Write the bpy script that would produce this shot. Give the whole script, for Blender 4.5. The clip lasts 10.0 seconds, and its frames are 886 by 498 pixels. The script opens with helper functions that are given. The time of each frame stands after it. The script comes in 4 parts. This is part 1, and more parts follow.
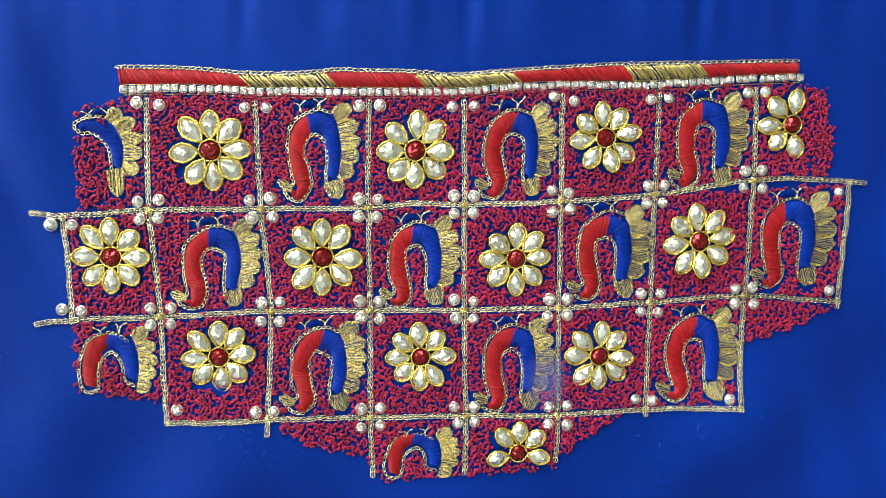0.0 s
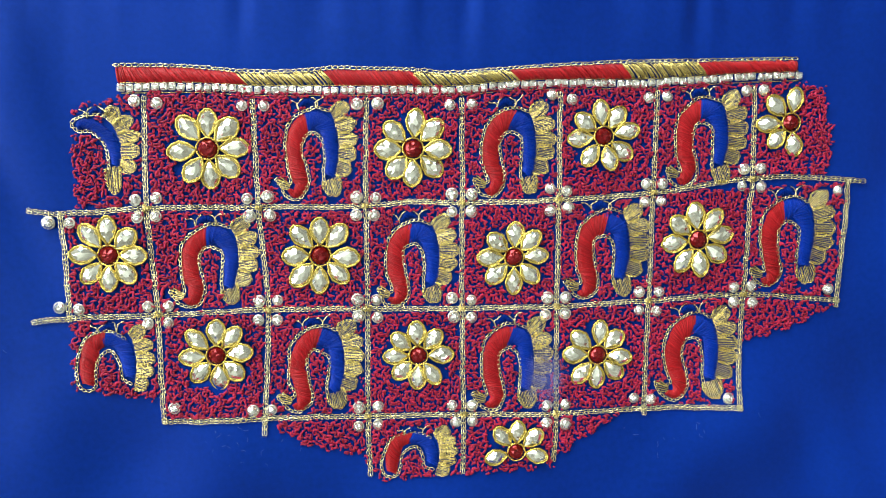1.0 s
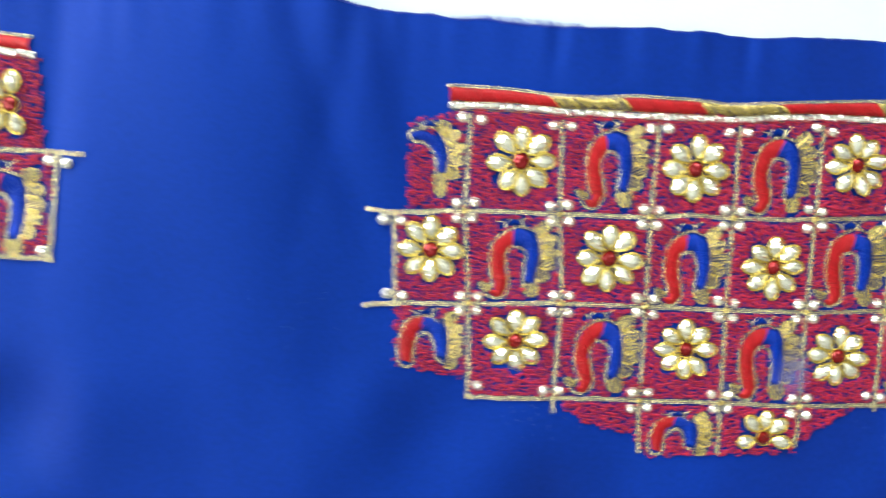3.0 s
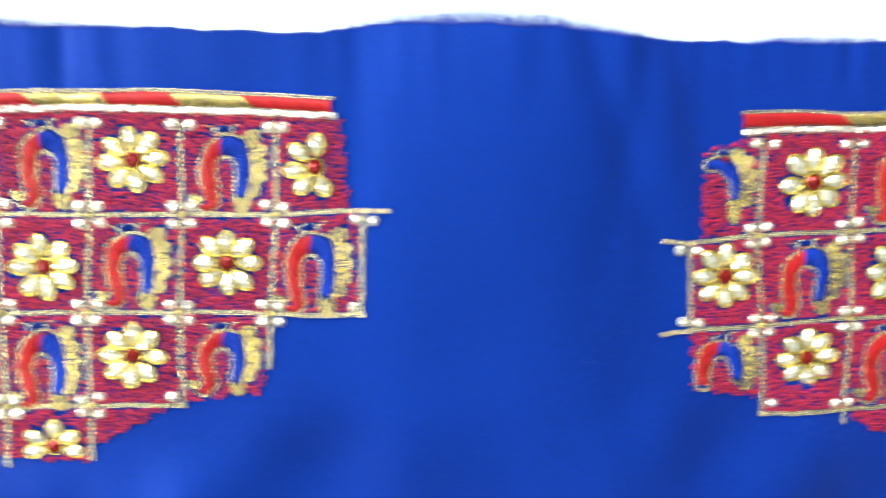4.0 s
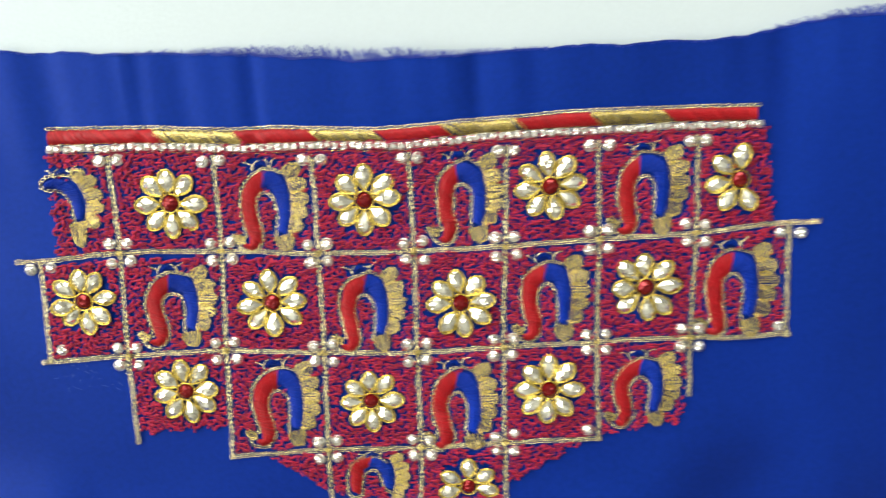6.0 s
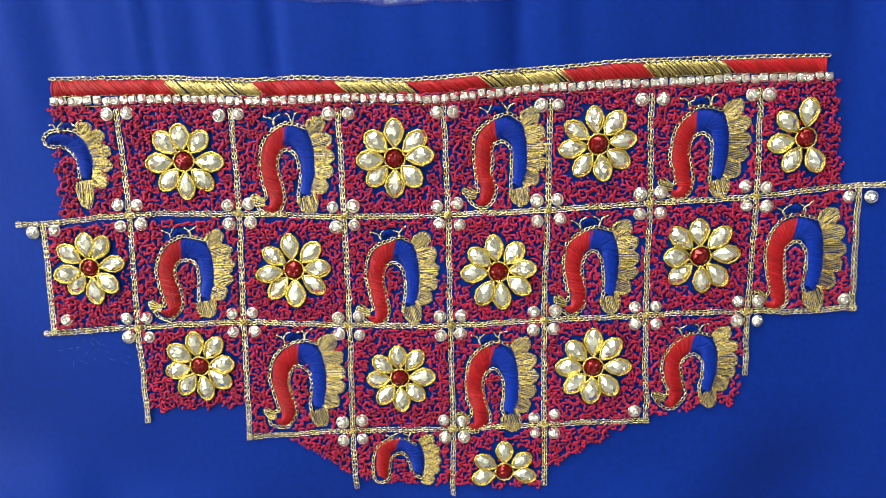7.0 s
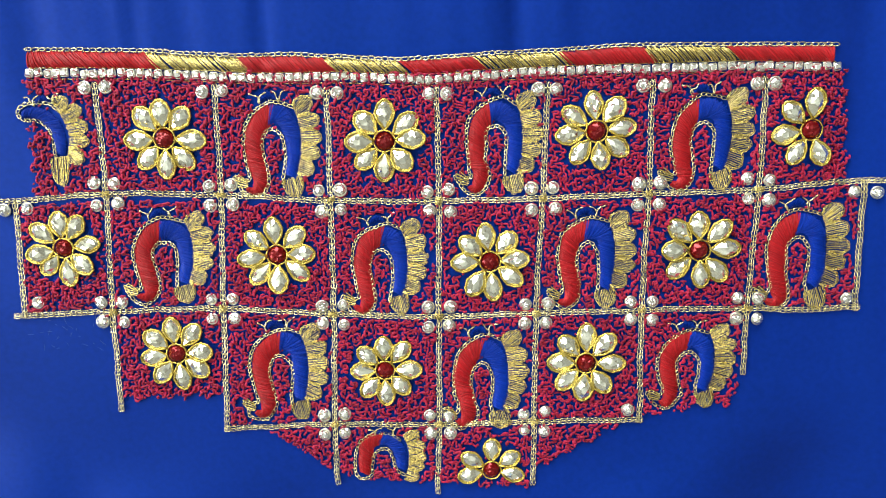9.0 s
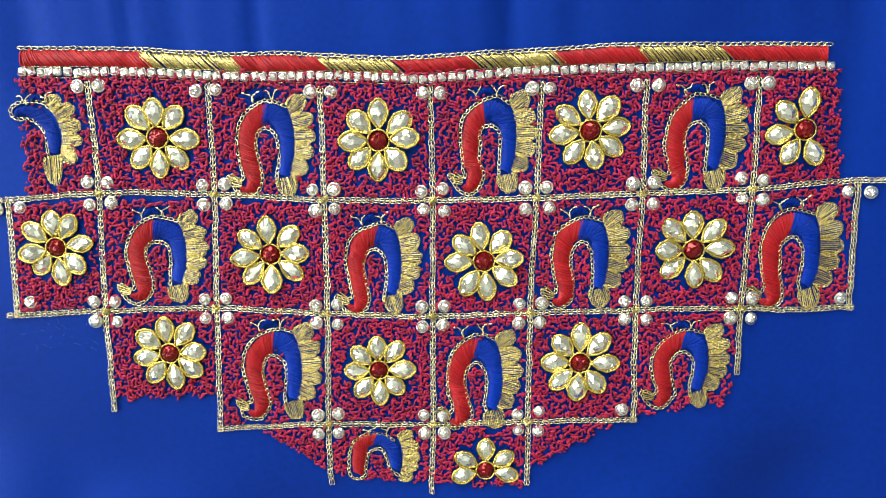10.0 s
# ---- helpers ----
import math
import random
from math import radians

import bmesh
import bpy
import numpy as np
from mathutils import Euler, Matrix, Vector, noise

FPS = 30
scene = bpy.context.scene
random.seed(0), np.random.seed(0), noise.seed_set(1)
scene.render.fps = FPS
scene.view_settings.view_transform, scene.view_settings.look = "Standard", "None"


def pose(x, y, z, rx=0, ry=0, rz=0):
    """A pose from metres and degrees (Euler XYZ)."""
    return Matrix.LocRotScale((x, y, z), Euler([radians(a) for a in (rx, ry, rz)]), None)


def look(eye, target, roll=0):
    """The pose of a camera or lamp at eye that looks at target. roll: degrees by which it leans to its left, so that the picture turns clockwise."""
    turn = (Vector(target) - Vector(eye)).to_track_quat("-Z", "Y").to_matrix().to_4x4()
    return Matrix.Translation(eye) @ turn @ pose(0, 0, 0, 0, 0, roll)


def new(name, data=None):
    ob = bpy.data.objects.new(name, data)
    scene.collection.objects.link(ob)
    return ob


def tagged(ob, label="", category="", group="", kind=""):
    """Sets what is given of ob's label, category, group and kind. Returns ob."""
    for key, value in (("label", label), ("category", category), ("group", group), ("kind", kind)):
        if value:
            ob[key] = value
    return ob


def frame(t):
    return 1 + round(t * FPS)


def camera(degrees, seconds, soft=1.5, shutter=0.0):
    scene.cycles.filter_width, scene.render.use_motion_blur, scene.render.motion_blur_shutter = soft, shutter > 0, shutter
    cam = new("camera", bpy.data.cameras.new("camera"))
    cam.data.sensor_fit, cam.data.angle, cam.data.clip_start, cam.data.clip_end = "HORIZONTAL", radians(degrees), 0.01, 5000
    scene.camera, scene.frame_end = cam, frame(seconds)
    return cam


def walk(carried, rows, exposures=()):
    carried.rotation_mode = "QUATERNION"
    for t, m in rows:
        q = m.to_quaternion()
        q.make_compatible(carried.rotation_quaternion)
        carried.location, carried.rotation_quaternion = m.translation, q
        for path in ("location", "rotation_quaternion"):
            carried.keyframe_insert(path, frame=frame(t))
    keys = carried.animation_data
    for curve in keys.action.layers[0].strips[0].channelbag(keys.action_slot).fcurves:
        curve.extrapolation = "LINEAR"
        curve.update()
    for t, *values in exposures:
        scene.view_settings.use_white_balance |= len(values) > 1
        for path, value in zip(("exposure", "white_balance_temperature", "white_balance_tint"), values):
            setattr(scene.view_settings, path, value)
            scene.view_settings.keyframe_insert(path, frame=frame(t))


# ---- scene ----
# ---------------------------------------------------------------- camera
cam = camera(62.34, 10.0, soft=1.2, shutter=0.85)
PATH = [
    (0.0, pose(-0.0074, -0.0058, 0.2770, -4.38, -4.65, -0.11)),
    (0.5, pose(-0.0066, -0.0063, 0.2736, -4.15, -4.64, -0.09)),
    (1.0, pose(-0.0059, -0.0067, 0.2768, -4.33, -4.52, -0.12)),
    (1.5, pose(-0.0137, -0.0066, 0.2826, -3.93, -5.09, 0.05)),
    (1.6, pose(-0.0173, -0.0095, 0.2860, -3.09, -5.23, 0.09)),
    (1.8, pose(-0.0253, -0.0159, 0.2925, -1.27, -4.44, 0.71)),
    (2.0, pose(-0.0276, -0.0143, 0.2960, -1.84, -4.04, 1.39)),
    (2.2, pose(-0.0524, -0.0238, 0.2948, -1.81, -4.94, 3.03)),
    (3.3, pose(-0.1587, 0.0077, 0.3105, -6.01, -4.06, 1.93)),
    (3.5, pose(-0.1908, 0.0154, 0.3053, -6.65, -5.07, 1.28)),
    (4.0, pose(-0.2440, 0.0382, 0.2974, -9.64, -3.85, -1.56)),
    (4.5, pose(-0.2838, 0.0470, 0.2940, -10.48, -0.98, -3.19)),
    (5.0, pose(-0.3248, 0.0544, 0.2931, -8.92, -0.51, -3.60)),
    (5.5, pose(-0.3534, 0.0493, 0.2911, -9.94, 1.60, -4.65)),
    (6.0, pose(-0.3810, 0.0547, 0.2757, -9.82, 0.40, -6.03)),
    (6.2, pose(-0.3884, 0.0494, 0.2720, -10.66, 0.79, -6.01)),
    (7.3, pose(-0.3936, 0.0382, 0.2534, -10.01, 0.93, -5.39)),
    (7.5, pose(-0.3920, 0.0357, 0.2541, -10.06, 1.02, -5.08)),
    (8.0, pose(-0.3936, 0.0363, 0.2519, -10.31, 0.62, -5.20)),
    (8.5, pose(-0.3937, 0.0349, 0.2481, -10.03, 0.39, -4.69)),
    (9.0, pose(-0.3930, 0.0344, 0.2468, -9.95, 0.58, -4.39)),
    (9.5, pose(-0.3918, 0.0337, 0.2475, -9.97, 0.60, -4.35)),
    (10.0, pose(-0.3917, 0.0334, 0.2466, -9.79, 0.43, -4.31)),
]
# seconds, stops, kelvin, tint
EXPOSURE = [(0.0, 0.18, 6550, 4), (1.5, 0.18, 6550, 4), (2.0, 0.10, 6550, 4), (3.3, 0.60, 6800, 5), (3.5, 0.58, 6800, 5), (4.0, 0.76, 6800, 5), (4.5, 0.50, 6800, 5),
            (5.0, -0.03, 6900, 8), (5.5, -0.18, 7100, 10), (6.0, -0.08, 7200, 11), (7.3, -0.08, 7200, 11), (8.0, -0.06, 7100, 10), (9.0, -0.02, 6800, 6), (10.0, 0.0, 6700, 5)]
walk(cam, PATH, EXPOSURE)

# ---------------------------------------------------------------- world and light
world = bpy.data.worlds.new("world")
scene.world = world
world.use_nodes = True
wn = world.node_tree
sky = wn.nodes.new("ShaderNodeTexSky")
sky.sky_type = "NISHITA"
sky.sun_disc = False
sky.sun_elevation = radians(38)
sky.sun_rotation = radians(150)
wn.nodes["Background"].inputs["Strength"].default_value = 0.12
wn.links.new(sky.outputs[0], wn.nodes["Background"].inputs["Color"])


def area_lamp(name, at, target, w, h, power, color):
    data = bpy.data.lights.new(name, "AREA")
    data.shape, data.size, data.size_y, data.energy, data.color = "RECTANGLE", w, h, power, color
    ob = new(name, data)
    ob.matrix_world = look(at, target)
    return ob


# Two added lamps stand in for the unseen light; no windows are known.
area_lamp("unseen_main_lamp", (-0.9, 1.78, 1.15), (-0.9, 0.0, 0.75), 1.7, 1.3, 70.0, (0.93, 0.98, 1.0))
area_lamp("unseen_side_lamp", (-2.28, 0.1, 1.15), (0.0, 0.1, 0.75), 1.3, 1.2, 40.0, (0.93, 0.98, 1.0))


# ---------------------------------------------------------------- materials
def material(name, base, rough, metal=0.0, spec=0.5, coat=0.0, sheen=0.0, vary=0.12, grain=900.0, bump=0.15,
             blotch=25.0, island=0.0, hue=None, aniso=0.0):
    """A procedural surface: colour that varies at two scales, fine relief, gloss."""
    m = bpy.data.materials.new(name)
    m.use_nodes = True
    nt = m.node_tree
    b = nt.nodes["Principled BSDF"]
    b.inputs["Roughness"].default_value = rough
    b.inputs["Metallic"].default_value = metal
    b.inputs["Specular IOR Level"].default_value = spec
    b.inputs["Coat Weight"].default_value = coat
    b.inputs["Coat Roughness"].default_value = 0.04
    b.inputs["Sheen Weight"].default_value = sheen
    b.inputs["Anisotropic"].default_value = aniso
    geo = nt.nodes.new("ShaderNodeNewGeometry")
    big = nt.nodes.new("ShaderNodeTexNoise")
    big.inputs["Scale"].default_value = blotch
    big.inputs["Detail"].default_value = 3.0
    fine = nt.nodes.new("ShaderNodeTexNoise")
    fine.inputs["Scale"].default_value = grain
    fine.inputs["Detail"].default_value = 2.0
    for n in (big, fine):
        nt.links.new(geo.outputs["Position"], n.inputs["Vector"])
    add = nt.nodes.new("ShaderNodeMath")
    add.operation = "ADD"
    nt.links.new(big.outputs["Fac"], add.inputs[0])
    nt.links.new(fine.outputs["Fac"], add.inputs[1])
    total = add
    if island:
        mul = nt.nodes.new("ShaderNodeMath")
        mul.operation = "MULTIPLY_ADD"
        mul.inputs[1].default_value = island
        nt.links.new(geo.outputs["Random Per Island"], mul.inputs[0])
        nt.links.new(add.outputs[0], mul.inputs[2])
        total = mul
    ramp = nt.nodes.new("ShaderNodeMapRange")
    ramp.inputs["From Min"].default_value = 0.55
    ramp.inputs["From Max"].default_value = 1.45 + island
    nt.links.new(total.outputs[0], ramp.inputs["Value"])
    mix = nt.nodes.new("ShaderNodeMix")
    mix.data_type = "RGBA"
    lo = tuple(c * (1 - vary) for c in base)
    hi = tuple(min(1.0, c * (1 + vary)) for c in (hue or base))
    mix.inputs[6].default_value = (*lo, 1)
    mix.inputs[7].default_value = (*hi, 1)
    nt.links.new(ramp.outputs[0], mix.inputs[0])
    nt.links.new(mix.outputs[2], b.inputs["Base Color"])
    if bump:
        bm_node = nt.nodes.new("ShaderNodeBump")
        bm_node.inputs["Strength"].default_value = bump
        bm_node.inputs["Distance"].default_value = 0.0003
        nt.links.new(fine.outputs["Fac"], bm_node.inputs["Height"])
        nt.links.new(bm_node.outputs[0], b.inputs["Normal"])
    return m


def fabric_material():
    """Blue poly-silk: crossing warp and weft as fine relief, soft gloss."""
    m = material("blue_silk", (0.0014, 0.0155, 0.178), 0.52, spec=0.85, vary=0.10, grain=500.0, bump=0.0, blotch=9.0,
                 hue=(0.0018, 0.0205, 0.226))
    nt = m.node_tree
    b = nt.nodes["Principled BSDF"]
    b.inputs["Specular Tint"].default_value = (0.06, 0.22, 1.0, 1)
    geo = nt.nodes.new("ShaderNodeNewGeometry")
    waves = []
    for axis in ("X", "Y"):
        w = nt.nodes.new("ShaderNodeTexWave")
        w.bands_direction = axis
        w.inputs["Scale"].default_value = 900.0
        w.inputs["Distortion"].default_value = 0.6
        nt.links.new(geo.outputs["Position"], w.inputs["Vector"])
        waves.append(w)
    add = nt.nodes.new("ShaderNodeMath")
    add.operation = "ADD"
    nt.links.new(waves[0].outputs["Fac"], add.inputs[0])
    nt.links.new(waves[1].outputs["Fac"], add.inputs[1])
    bp = nt.nodes.new("ShaderNodeBump")
    bp.inputs["Strength"].default_value = 0.10
    bp.inputs["Distance"].default_value = 0.0002
    nt.links.new(add.outputs[0], bp.inputs["Height"])
    nt.links.new(bp.outputs[0], b.inputs["Normal"])
    return m


M_FABRIC = fabric_material()
M_FRAY = material("frayed_blue_yarn", (0.006, 0.035, 0.36), 0.6, sheen=0.1, vary=0.3, island=0.8, bump=0)
M_SHEET = material("white_cotton", (0.58, 0.67, 0.69), 0.8, spec=0.2, vary=0.03, grain=700.0, bump=0.25, blotch=6.0)
M_LOOP = material("crimson_yarn", (0.29, 0.008, 0.040), 0.5, spec=0.35, vary=0.5, grain=1500.0, bump=0.5, blotch=60.0, island=1.2, hue=(0.40, 0.012, 0.052))
M_RED = material("red_silk_thread", (0.35, 0.010, 0.016), 0.42, spec=0.35, vary=0.36, grain=1200.0, bump=0.3, island=1.0, hue=(0.50, 0.013, 0.02))
M_BLUE = material("royal_blue_silk_thread", (0.001, 0.036, 0.40), 0.42, spec=0.22, vary=0.38, grain=1200.0, bump=0.2, island=0.6)
M_ZARI = material("pale_gold_zari", (0.68, 0.60, 0.35), 0.25, metal=0.9, vary=0.42, grain=1800.0, bump=0.5, island=0.5)
M_GOLD = material("gold_zari", (0.66, 0.53, 0.20), 0.27, metal=0.86, vary=0.46, grain=1800.0, bump=0.5, island=1.2)
M_CORD = material("bright_gold_cord", (0.68, 0.51, 0.12), 0.24, metal=0.88, vary=0.3, grain=2200.0, bump=0.5)
M_STONE = material("foiled_clear_stone", (1.0, 0.97, 0.80), 0.04, metal=0.86, coat=0.7, vary=0.10, grain=260.0, bump=0.0, blotch=120.0)
M_CRYSTAL = material("clear_crystal", (1.0, 0.97, 0.90), 0.06, metal=0.84, coat=0.5, vary=0.06, grain=400.0, bump=0.0)
M_CUP = material("silver_cup", (0.72, 0.70, 0.62), 0.28, metal=1.0, vary=0.15, grain=900.0, bump=0.2)
M_RUBY = material("ruby_red_glass", (0.22, 0.005, 0.008), 0.07, metal=0.55, spec=0.5, coat=0.2, vary=0.25, grain=300.0, bump=0.0, blotch=40.0)
# surfaces of the added room, toned to set what metal and stones reflect
M_WALL = material("beige_wall_paint", (0.36, 0.345, 0.30), 0.7, vary=0.04, grain=90.0, bump=0.1, blotch=1.5)
M_CEIL = material("grey_ceiling_paint", (0.78, 0.79, 0.76), 0.8, vary=0.03, grain=60.0, bump=0.1, blotch=1.0)
M_FLOOR = material("grey_floor_tile", (0.32, 0.30, 0.28), 0.4, vary=0.1, grain=40.0, bump=0.1, blotch=3.0)


# ---------------------------------------------------------------- mesh helpers
class Buf:
    """Gathers vertices and faces for one mesh."""

    def __init__(self):
        self.v, self.q, self.n = [], [], 0

    def add(self, verts, faces):
        verts = np.asarray(verts, float).reshape(-1, 3)
        self.v.append(verts)
        self.q.append(np.asarray(faces, int) + self.n)
        self.n += len(verts)

    def tubes(self, pts, r, sides=4, closed=False, taper=None):
        """Tubes along pts, an array (many, points, 3)."""
        pts = np.asarray(pts, float)
        if pts.ndim == 2:
            pts = pts[None]
        m, n, _ = pts.shape
        if closed:
            tan = np.roll(pts, -1, 1) - np.roll(pts, 1, 1)
        else:
            tan = np.gradient(pts, axis=1)
        tan /= np.linalg.norm(tan, axis=2, keepdims=True) + 1e-12
        up = np.zeros_like(tan)
        up[..., 2] = 1.0
        side = np.cross(tan, up)
        side /= np.linalg.norm(side, axis=2, keepdims=True) + 1e-9
        nor = np.cross(side, tan)
        ang = np.arange(sides) * 2 * np.pi / sides + np.pi / sides
        rad = np.full((m, n), r) if np.isscalar(r) else np.broadcast_to(r, (m, n))
        ring = pts[:, :, None, :] + rad[:, :, None, None] * (np.cos(ang)[None, None, :, None] * side[:, :, None, :]
                                                             + np.sin(ang)[None, None, :, None] * nor[:, :, None, :])
        i = np.arange(m)[:, None, None] * n * sides
        j = np.arange(n if closed else n - 1)[None, :, None]
        k = np.arange(sides)[None, None, :]
        j2, k2 = (j + 1) % n, (k + 1) % sides
        quads = np.stack([i + j * sides + k, i + j * sides + k2, i + j2 * sides + k2, i + j2 * sides + k], -1)
        self.add(ring, quads.reshape(-1, 4))

    def grid(self, pts):
        """A sheet over pts, an array (rows, columns, 3)."""
        a, b, _ = pts.shape
        i, j = np.arange(a - 1)[:, None], np.arange(b - 1)[None, :]
        q = np.stack([i * b + j, i * b + j + 1, (i + 1) * b + j + 1, (i + 1) * b + j], -1)
        self.add(pts, q.reshape(-1, 4))

    def mesh(self, name, mat, smooth=True):
        me = bpy.data.meshes.new(name)
        v = np.concatenate(self.v)
        q = [f.tolist() for f in self.q]
        me.from_pydata(v.tolist(), [], [f for part_faces in q for f in part_faces])
        me.materials.append(mat)
        if smooth:
            me.polygons.foreach_set("use_smooth", np.ones(len(me.polygons), bool))
        me.update()
        return me


def part(name, data, parent=None, label="", at=None):
    """A mesh as one object, under its thing where one is given."""
    ob = new(name, data)
    if parent is not None:
        ob.parent = parent
    if at is not None:
        ob.matrix_basis = at
    if label:
        ob["label"] = label
    return ob


def smooth_path(pts, step):
    """Points spaced evenly along a smooth curve through pts."""
    p = np.asarray(pts, float)
    if len(p) > 2:
        e = np.vstack([2 * p[0] - p[1], p, 2 * p[-1] - p[-2]])
        out = []
        for i in range(1, len(e) - 2):
            t = np.linspace(0, 1, 14, endpoint=False)[:, None]
            a, b, c, d = e[i - 1], e[i], e[i + 1], e[i + 2]
            out.append(0.5 * (2 * b + (c - a) * t + (2 * a - 5 * b + 4 * c - d) * t ** 2 + (3 * b - a - 3 * c + d) * t ** 3))
        p = np.vstack(out + [p[-1:]])
    seg = np.linalg.norm(np.diff(p, axis=0), axis=1)
    s = np.concatenate([[0], np.cumsum(seg)])
    n = max(2, int(round(s[-1] / step)) + 1)
    u = np.linspace(0, s[-1], n)
    return np.stack([np.interp(u, s, p[:, k]) for k in range(p.shape[1])], 1)


def normals2(p):
    t = np.gradient(p, axis=0)
    t /= np.linalg.norm(t, axis=1, keepdims=True) + 1e-12
    return t, np.stack([-t[:, 1], t[:, 0]], 1)


def spread(pts, d):
    """Least distance from each of the points to a path."""
    pts, d = np.asarray(pts), np.asarray(d)
    best = np.full(len(pts), 1e9)
    for a, b in zip(d[:-1], d[1:]):
        ab = b - a
        t = np.clip(((pts - a) @ ab) / (ab @ ab + 1e-15), 0, 1)
        best = np.minimum(best, np.linalg.norm(pts - a - t[:, None] * ab, axis=1))
    return best


def inside(pts, poly):
    pts, poly = np.asarray(pts), np.asarray(poly)
    hit = np.zeros(len(pts), bool)
    for a, b in zip(poly, np.roll(poly, -1, 0)):
        cross = (a[1] > pts[:, 1]) != (b[1] > pts[:, 1])
        xi = a[0] + (pts[:, 1] - a[1]) / (b[1] - a[1] + 1e-15) * (b[0] - a[0])
        hit ^= cross & (pts[:, 0] < xi)
    return hit


MM = 0.001
EDGE_X = np.array([-800, -620, -545, -482, -447, -414, -385, -360, -317, -272, -250, -230, -211, -182, -159, -139, -117, -83, -50, -20, 13, 29, 111, 173, 250, 450]) * MM
EDGE_Y = np.array([106, 103, 97.6, 90, 86.3, 80.8, 78.9, 78.7, 76, 73.9, 76.3, 76.7, 75.8, 73.9, 71.2, 68.8, 67.4, 66.6, 66.3, 67.4, 67.0, 66.4, 69.8, 73, 78, 84]) * MM


def edge_y(x):
    """The cut top edge of the fabric."""
    return np.interp(x, EDGE_X, EDGE_Y) + 0.0004 * np.sin(x * 143 + 2 * np.sin(x * 61)) + 0.0002 * np.sin(x * 530 + 3 * np.sin(x * 97))


def lift(x, y):
    """Height of the fabric: broad swells, gathers at the top edge, soft folds between and below the panels."""
    x, y = np.asarray(x, float), np.asarray(y, float)
    z = 0.0022 + 0.0006 * np.sin(x * 31 + 1.0 + 9 * y) + 0.0005 * np.sin(y * 44 + 7 * x)
    top = 1 / (1 + np.exp(-(y - 0.052) / 0.006))
    z = z + top * (0.0004 * np.sin(x * 205 + 2.5 * np.sin(x * 37) + 8 * y) + 0.0006 * np.sin(x * 88 + 2 + 3 * np.sin(x * 13)) + 0.0002 * np.sin(x * 390 + 3 * np.sin(x * 51)))
    # between the panels the fabric bulges and creases
    mid = np.exp(-((x + 0.195) / 0.052) ** 4)
    z = z + mid * (0.0024 * (1 + np.sin((y + 0.022 + 0.15 * (x + 0.195)) * 23)) + 0.0011 * np.sin((x + 0.195) * 70 + 14 * y + 0.9) + 0.0008)
    for cx, lean, dep in ((-0.262, 0.10, -0.0012), (-0.142, -0.35, -0.0016), (-0.155, 0.25, -0.0009), (0.19, 0.2, -0.001)):
        z = z + dep * np.exp(-((x - cx - lean * y) / 0.008) ** 2) * (1 / (1 + np.exp((-y - 0.03) / 0.02)))
    hem = -0.080 - 0.050 * np.exp(-((x - 0.027) / 0.085) ** 4) - 0.030 * np.exp(-((x + 0.41) / 0.085) ** 4)
    low = 1 / (1 + np.exp((y - hem) / 0.009))
    z = z + low * (1 - 0.8 * mid) * (0.0040 * np.sin(x * 36 + 44 * y + 0.6) + 0.0020 * np.sin(x * 71 - 54 * y) + 0.0005 * np.sin(x * 178 + 26 * y + 2 * np.sin(x * 33)) + 0.0032)
    rim = 1 / (1 + np.exp((x - 0.0 + 0.58) / 0.012)) + 1 / (1 + np.exp(-(x - 0.19) / 0.012))
    z = z + rim * (0.0034 * np.sin(x * 50 + 62 * y) + 0.0030)
    # a soft pressed ridge beside the first panel
    ridge = 1 / (1 + np.exp(-(y + 0.005) / 0.012))
    across = x + 0.1235 + 0.24 * (y - 0.02)
    z = z + 0.0042 * ridge / (1 + np.exp(across / 0.0034)) * np.exp(-(np.minimum(across, 0) / 0.055) ** 2)
    # sharp pressed creases above the bands
    for cx in (-0.497, -0.455, -0.372, -0.06, 0.022, 0.11):
        z = z - 0.0017 * top * np.exp(-((x - cx - 0.05 * y) / 0.0030) ** 2)
    return z


def onto(p2, h):
    """Lays flat points on the fabric, h above it."""
    p2 = np.asarray(p2, float)
    return np.concatenate([p2, (lift(p2[..., 0], p2[..., 1]) + h)[..., None]], -1)


def chain_links(buf, path, link, width, r, h, rng, sides=4, n=8):
    """Chain stitch: overlapping drop-shaped loops along a flat path."""
    c = smooth_path(path, link * 0.80)
    t, nrm = normals2(c)
    m = len(c)
    th = np.arange(n) * 2 * np.pi / n
    along = -np.cos(th)[None, :] * link * 0.5 * (1 + rng.uniform(-0.12, 0.12, (m, 1)))
    wide = np.sin(th)[None, :] * width * 0.5 * (0.78 + 0.22 * np.cos(th + np.pi))[None, :] * (1 + rng.uniform(-0.15, 0.15, (m, 1)))
    c = c + nrm * rng.normal(0, width * 0.05, (m, 1))
    p = c[:, None, :] + along[:, :, None] * t[:, None, :] + wide[:, :, None] * nrm[:, None, :]
    z = h + along / link * 0.0004 + rng.uniform(-0.00006, 0.00006, (m, 1))
    buf.tubes(onto(p, z), r, sides, closed=True)


